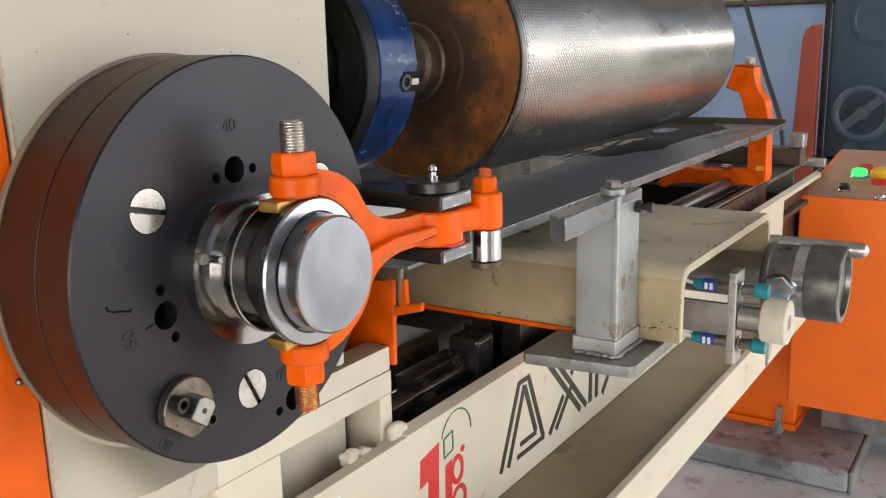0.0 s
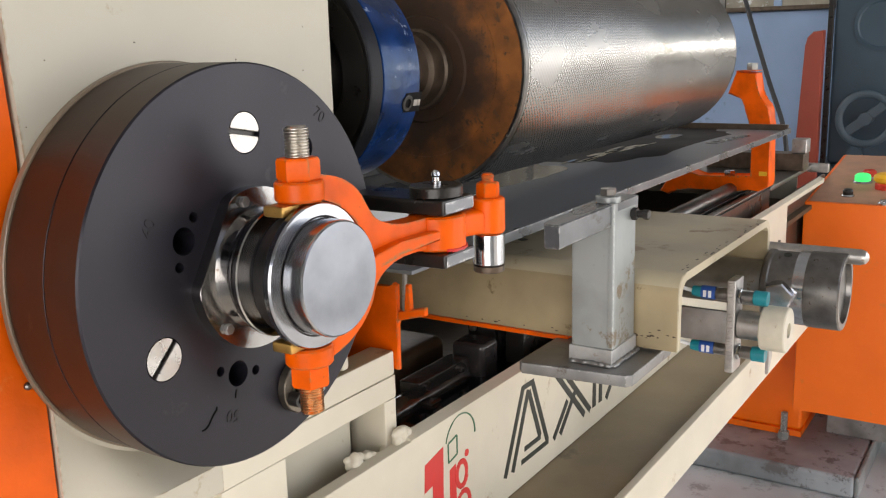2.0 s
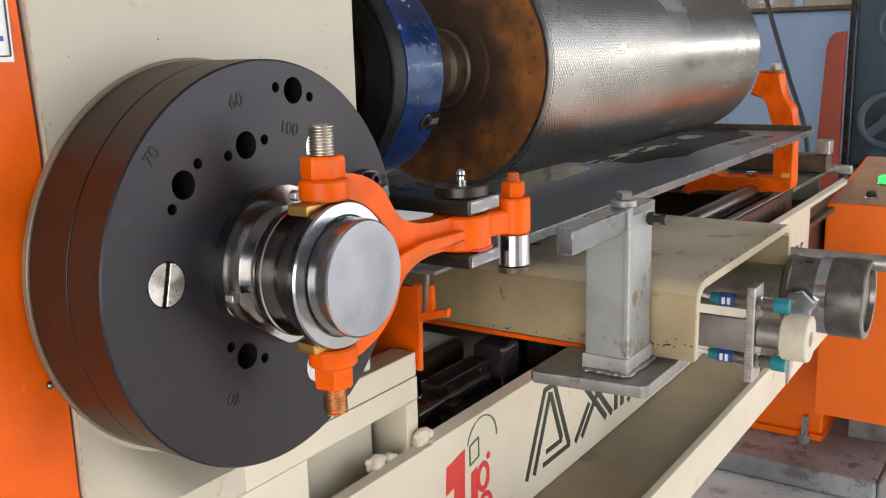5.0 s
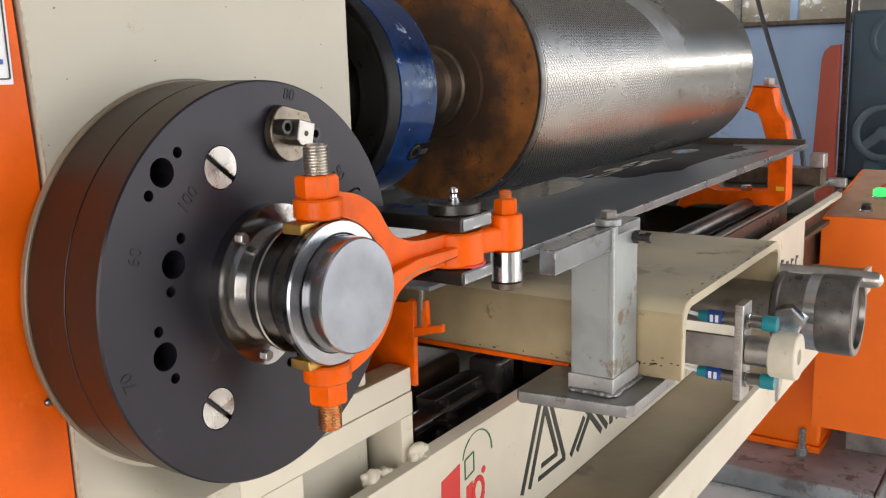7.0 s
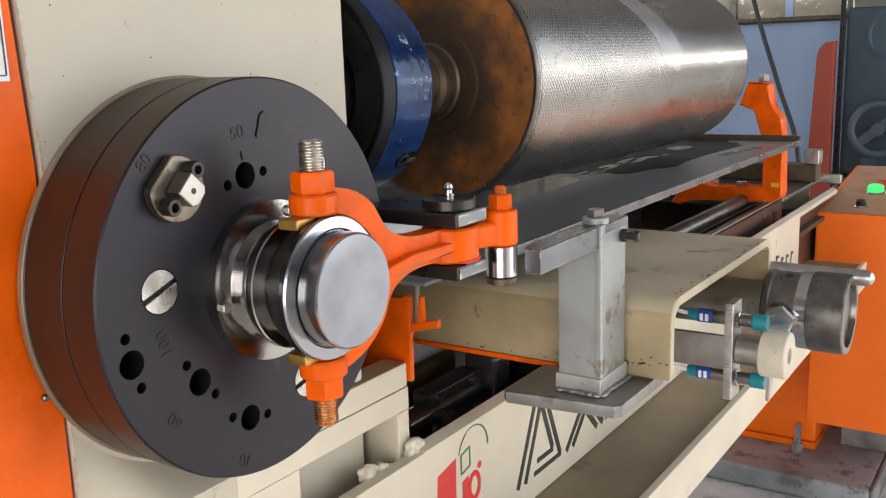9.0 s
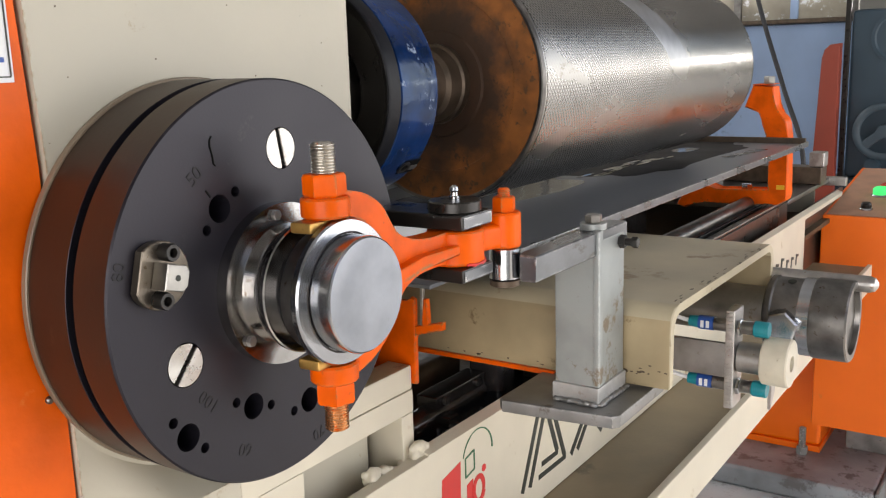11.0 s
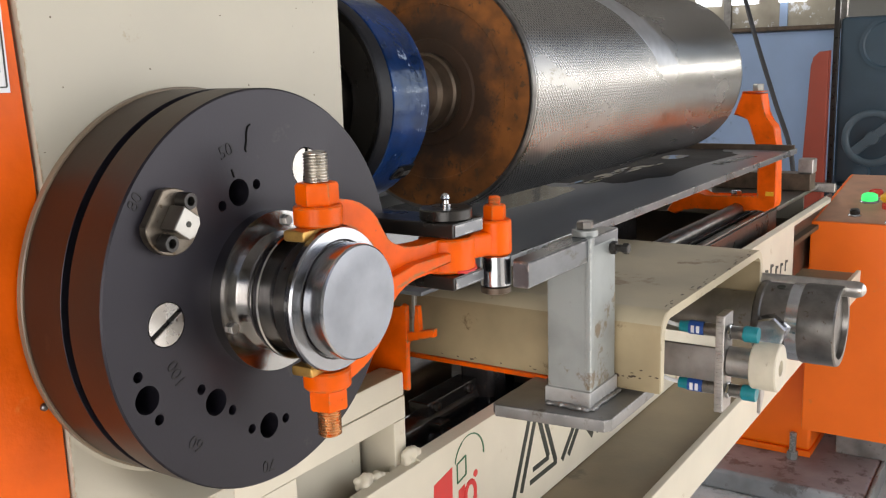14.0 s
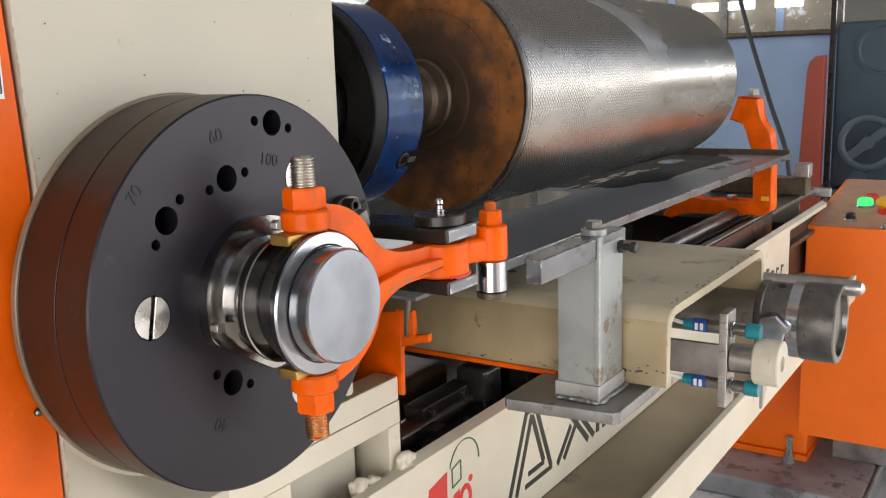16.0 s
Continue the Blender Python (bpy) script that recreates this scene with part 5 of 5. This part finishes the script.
def sensor_unit():
    t = thing("sensor_bracket", "steel bracket with a nylon follower roller", "bracket")
    b = B()
    box(b, 0.602, 0.634, -0.176, -0.166, -0.236, -0.125, 0.0012)
    part("plate", b, STEEL_DULL, t, "ribbed edge steel plate")
    b = B()
    for k in range(26):
        z = -0.233 + 0.0041 * k
        box(b, 0.6012, 0.6035, -0.1745, -0.1675, z, z + 0.0024, 0.0004)
    part("cut_edge", b, STEEL_DULL, t)
    b = B()
    box(b, 0.607, 0.613, -0.165, 0.06, -0.203, -0.164, 0.001)
    part("flat_bar", b, MILL_BAR, t)
    b = B()
    rod(b, (0.622, -0.1765, -0.181), (0.622, -0.203, -0.181), 0.017, 32)
    part("spacer", b, STEEL_DULL, t)
    b = B()
    lathe(b, [(0.008, 0.0), (0.025, 0.0), (0.0262, 0.0015), (0.0262, 0.027), (0.025, 0.0285), (0.009, 0.0285), (0.009, 0.015), (0, 0.015)], (0.622, -0.2035, -0.181), (0, -1, 0), 48)
    part("nylon_roller", b, NYLON, t, "white nylon roller")
    b = B()
    prism(b, [(0, 0), (0.016, 0.0), (0.016, -0.028), (0.0, -0.046)], front(-0.198, 0.662, -0.206), 0.004, 0.0006, 1)
    part("tab", b, STEEL_DULL, t)
    SHIFTED.append(t)
    for z in (-0.1455, -0.2125):
        s = thing("proximity_sensor", "threaded metal proximity sensor with teal ends and blue label", "sensor", "proximity sensors")
        c = Vector((0.616, 0, z))
        b = B()
        thread(b, c + Vector((0, -0.150, 0)), c + Vector((0, -0.194, 0)), 0.0075, 0.0012, 24)
        part("barrel", b, STEEL_DULL, s)
        b = B()
        lathe(b, [(0, 0.1935), (0.0082, 0.1935), (0.0088, 0.195), (0.0088, 0.208), (0.0082, 0.209), (0, 0.209)], c, (0, -1, 0), 28)
        part("cap", b, TEAL, s, "teal plastic sensing face")
        b = B()
        lathe(b, [(0, 0.133), (0.0078, 0.133), (0.0078, 0.1499), (0, 0.1499)], c, (0, -1, 0), 28)
        part("label", b, LABEL_BLUE, s, "blue printed label")
        b = B()
        for k in range(2):
            box(b, -0.0085, -0.0077, -0.146 + 0.006 * k, -0.1425 + 0.006 * k, -0.004, 0.004, 0, Matrix.Translation(c))
        part("print_bar", b, WHITE, s)
        b = B()
        lathe(b, [(0, 0.122), (0.006, 0.122), (0.007, 0.1329), (0, 0.1329)], c, (0, -1, 0), 24)
        part("cable_end", b, TEAL, s)
        b = B()
        sweep(b, smooth_path([c + Vector((0, -0.1225, 0)), c + Vector((-0.002, -0.105, 0.004)), c + Vector((0, -0.08, 0.014)), c + Vector((0.004, 0.0, 0.02))], 6), 0.0024, 8)
        part("cable", b, WHITE, s)
        b = B()
        hexagon(b, c + Vector((0, -0.1762, 0)), (0, -1, 0), 0.017, 0.004)
        part("nut", b, STEEL, s)
        SHIFTED.append(s)


carriage_beam()
trip_stand()
feed_shaft()
sensor_unit()


# ---- far end ----
def control_box():
    t = thing("control_desk", "orange sheet steel control desk with push buttons on a sloped top", "control desk")
    m = Matrix(((1, 0, 0, 0), (0, 0, -1, 0.066), (0, 1, 0, 0), (0, 0, 0, 1)))
    b = B()
    prism(b, [(2.09, -0.862), (2.62, -0.862), (2.62, -0.215), (2.09, -0.280)], m, 0.50, 0.006, 2)
    part("body", b, ORANGE_FLAT, t)
    b = B()
    prism(b, [(2.098, -0.2784), (2.612, -0.2154), (2.612, -0.2142), (2.098, -0.2772)], m @ Matrix.Translation((0, 0, 0.012)), 0.476, 0)
    part("top_sheet", b, DUSTY, t, "dusty brownish orange top")
    b = B()
    box(b, 2.42, 2.6, -0.40, 0.03, PLINTH + 0.001, -0.863, 0.003)
    part("pedestal", b, GREY_PLATE, t)
    n = Vector((-0.124, 0, 0.992))
    for x, y, r, h, mat, lab in ((2.162, -0.03, 0.013, 0.022, BLACK_SATIN, "black selector knob"), (2.306, -0.042, 0.021, 0.026, LAMP_GREEN, "lit green push button"), (2.358, -0.05, 0.019, 0.024, LAMP_RED, "red push button"), (2.11, -0.125, 0.011, 0.014, STEEL, "bright key switch")):
        z = -0.280 + (x - 2.10) * 0.125
        b = B()
        lathe(b, [(0, 0), (r + 0.004, 0), (r + 0.004, 0.005), (r + 0.001, 0.008), (0, 0.008)], (x, y, z), n, 28)
        bez = part("bezel", b, STEEL, t)
        b = B()
        lathe(b, [(0, 0.008), (r, 0.008), (r, h - 0.005), (r * 0.8, h - 0.001), (0, h)], (x, y, z), n, 28)
        part("button", b, mat, bez, lab)
    x, y = 2.255, -0.107
    z = -0.280 + (x - 2.10) * 0.125
    b = B()
    lathe(b, [(0, 0), (0.026, 0), (0.026, 0.016), (0.022, 0.020), (0, 0.020)], (x, y, z), n, 28)
    stop = part("stop_base", b, LAMP_RED, t, "red collar")
    b = B()
    lathe(b, [(0, 0.020), (0.024, 0.020), (0.030, 0.026), (0.030, 0.036), (0.022, 0.042), (0, 0.043)], (x, y, z), n, 28)
    part("stop_knob", b, YELLOW, stop, "yellow mushroom knob")


def foot_bracket():
    t = thing("anchor_foot", "orange leg foot with a zinc anchor bolt on the floor", "foot")
    b = B()
    box(b, 2.339, 2.62, 0.087, 0.61, PLINTH + 0.001, PLINTH + 0.0205, 0.002)
    part("plate", b, ORANGE_FLAT, t)
    b = B()
    hexagon(b, (2.312, 0.132, PLINTH + 0.001), (0, 0, 1), 0.03, 0.024)
    thread(b, (2.312, 0.132, PLINTH + 0.025), (2.312, 0.132, PLINTH + 0.085), 0.010, 0.003)
    part("anchor_bolt", b, GALV, t)


def plinth():
    b = B()
    box(b, 2.13, 4.2, -0.10, 2.59, FLOOR, PLINTH, 0.012, None, 3)
    structure("plinth", b, CONCRETE_BROWN, "low oil-stained brownish concrete plinth", "plinth")
    b = B()
    box(b, 2.135, 4.2, -0.112, -0.1005, FLOOR + 0.001, PLINTH + 0.001, 0.004)
    structure("plinth_edge", b, GALV, "pale worn edge strip of the plinth", "trim")


def partition():
    b = B()
    box(b, 4.8, 4.9, 0.50, 2.6, FLOOR, 0.28, 0.01)
    structure("partition_wall", b, WALL_BLUE, "pale blue half-height partition wall", "wall")
    b = B()
    box(b, 4.76, 4.92, 0.48, 2.6, 0.2805, 0.305, 0.006)
    structure("partition_coping", b, RUST_AND_SHADE, "dirty grey coping on the partition", "trim")
    t = thing("glazed_screen", "row of grimy framed glass panes above the partition", "window")
    for k in range(7):
        y = 0.52 + 0.30 * k
        b = B()
        box(b, 4.83, 4.87, y - 0.02, y + 0.02, 0.306, 1.4, 0.003)
        part("post", b, WALL_BLUE if k % 2 else STEEL_DARK, t)
        b = B()
        box(b, 4.845, 4.851, y + 0.0205, y + 0.2795, 0.306, 1.4, 0)
        part("pane", b, GRIMY_GLASS, t)
    for y in (0.70, 0.95, 1.15):
        b = B()
        box(b, 4.80, 4.828, y, y + 0.14, 0.43, 0.475, 0.003)
        part("vent", b, DAY, t, "bright daylight gap")


def far_machine():
    t = thing("lathe_headstock", "slate blue grey painted machine with a handwheel", "machine")
    b = B()
    box(b, 4.3, 5.2, -0.9, 0.43, -0.46, 0.32, 0.02)
    part("casing", b, TEAL_GREY, t)
    b = B()
    box(b, 4.25, 5.2, -0.9, 0.50, FLOOR + 0.002, -0.4605, 0.02)
    part("base", b, TEAL_GREY, t)
    b = B()
    lathe(b, [(0.105, 0), (0.115, 0.002), (0.12, 0.010), (0.105, 0.012), (0.098, 0.006), (0.0, 0.006)], (4.2995, 0.22, 0.19), (-1, 0, 0), 48)
    part("cover", b, TEAL_GREY, t)
    b = B()
    prof = [(0.115 + 0.017 * math.cos(q), 0.075 + 0.012 * math.sin(q)) for q in [2 * math.pi * k / 12 for k in range(13)]]
    lathe(b, prof, (4.2995, 0.255, -0.235), (-1, 0, 0), 48)
    wheel = part("handwheel", b, WHEEL_GREY, t, "grey handwheel rim")
    b = B()
    m = axis_frame((4.2995, 0.255, -0.235), (-1, 0, 0))
    box(b, -0.108, 0.108, -0.022, 0.022, 0.06, 0.08, 0.006, m @ Matrix.Rotation(radians(40), 4, "Z"))
    lathe(b, [(0, 0.0), (0.03, 0.0), (0.03, 0.09), (0, 0.09)], (4.2995, 0.255, -0.235), (-1, 0, 0), 24)
    part("spoke", b, WHEEL_GREY, wheel)
    b = B()
    lathe(b, [(0, 0), (0.035, 0), (0.035, 0.05), (0, 0.05)], (4.2995, 0.30, -0.40), (-1, 0, 0), 24)
    part("knob", b, TEAL_GREY, t)
    b = B()
    box(b, 4.285, 4.31, 0.431, 0.455, -0.46, 0.9, 0.003)
    part("black_edge", b, BLACK_SATIN, t)
    t = thing("guard_panel", "red oxide painted guard panel with rounded corner", "panel")
    b = B()
    prism(b, [(0.455, -0.70), (0.57, -0.70), (0.535, 0.10), (0.525, 0.14), (0.50, 0.165), (0.455, 0.17)], Matrix(((0, 0, 1, 4.2), (1, 0, 0, 0), (0, 1, 0, 0), (0, 0, 0, 1))), 0.06, 0.008, 2)
    part("sheet", b, RED_OXIDE, t)


def hose():
    t = thing("air_hose", "black rubber hose hanging down to the bed end", "hose")
    b = B()
    sweep(b, smooth_path([(3.6, 0.97, 1.6), (3.5, 0.785, 0.9), (3.4, 0.615, 0.35), (3.3, 0.475, 0.0), (3.2, 0.375, -0.22), (3.15, 0.34, -0.5)], 8), 0.009, 12)
    part("tube", b, RUBBER, t)
    t = thing("far_bracket", "galvanised bracket and dark block at the bed end", "bracket")
    b = B()
    box(b, 2.0, 2.06, 0.052, 0.30, -0.189, -0.145, 0.003)
    part("block", b, RUST_AND_SHADE, t)
    b = B()
    box(b, 2.005, 2.05, 0.048, 0.085, -0.1445, -0.108, 0.003)
    part("angle", b, STEEL_DULL, t)


control_box()
foot_bracket()
plinth()
partition()
far_machine()
hose()

# ---- movement ----
TURN = [(0.0, 0.0), (1.5, 44.8), (3.5, 104.0), (5.0, 147.0), (7.0, 205.0), (9.0, 264.5), (9.6, 282.0), (10.3, 294.0), (11.5, 294.0), (13.1, 294.0), (13.5, 290.0), (14.0, 273.0), (14.5, 251.6), (15.0, 222.0), (15.5, 188.1), (16.0, 148.8)]
PUSH = [(0.0, 0.0), (8.9, 0.0), (9.4, 0.12), (10.2, 0.9), (10.7, 1.0), (14.1, 1.0), (14.5, 0.82), (14.9, 0.05), (15.1, 0.0), (16.0, 0.0)]
ROLL = [(0.0, 0.0), (3.5, 12.9), (7.0, 26.0), (9.0, 34.2), (9.7, 36.8), (10.4, 38.3), (13.3, 38.3), (14.0, 36.7), (14.5, 34.6), (15.0, 31.0), (15.5, 27.3), (16.0, 23.6)]
SLIDE = [(0.0, 0.0), (0.5, -0.0046), (1.0, -0.0088), (2.0, -0.0164), (3.0, -0.0236), (3.5, -0.0274), (5.0, -0.0400), (6.0, -0.0485), (7.0, -0.0568), (8.0, -0.0650), (9.0, -0.0732), (10.0, -0.0822), (11.0, -0.0905), (11.5, -0.0934), (12.0, -0.0947), (12.5, -0.0952), (13.0, -0.0945), (13.5, -0.0918), (14.0, -0.0867), (14.5, -0.0808), (15.0, -0.0730), (15.5, -0.0632), (16.0, -0.0534)]


def at_time(rows, t):
    return float(np.interp(t, [r[0] for r in rows], [r[1] for r in rows]))


def motions():
    times = sorted({r[0] for r in TURN} | {r[0] for r in PUSH} | {k * 1.0 for k in range(17)} | {r[0] for r in ROLL})
    walk(DISC, [(t, pose(0, -0.0065 * at_time(PUSH, t), 0, 0, -at_time(TURN, t), 0)) for t in times])
    walk(LEVER, [(t, pose(PIVOT.x, PIVOT.y, PIVOT.z, 0, 0, 2.9 * v)) for t, v in PUSH])
    walk(DRUM, [(t, pose(0.45, AXIS.y, AXIS.z, v, 0, 0)) for t, v in ROLL])
    walk(CHUCK, [(t, pose(0.22, AXIS.y, AXIS.z, v, 0, 0)) for t, v in ROLL])
    for ob in SHIFTED:
        walk(ob, [(t, pose(v, 0, 0)) for t, v in SLIDE])


motions()
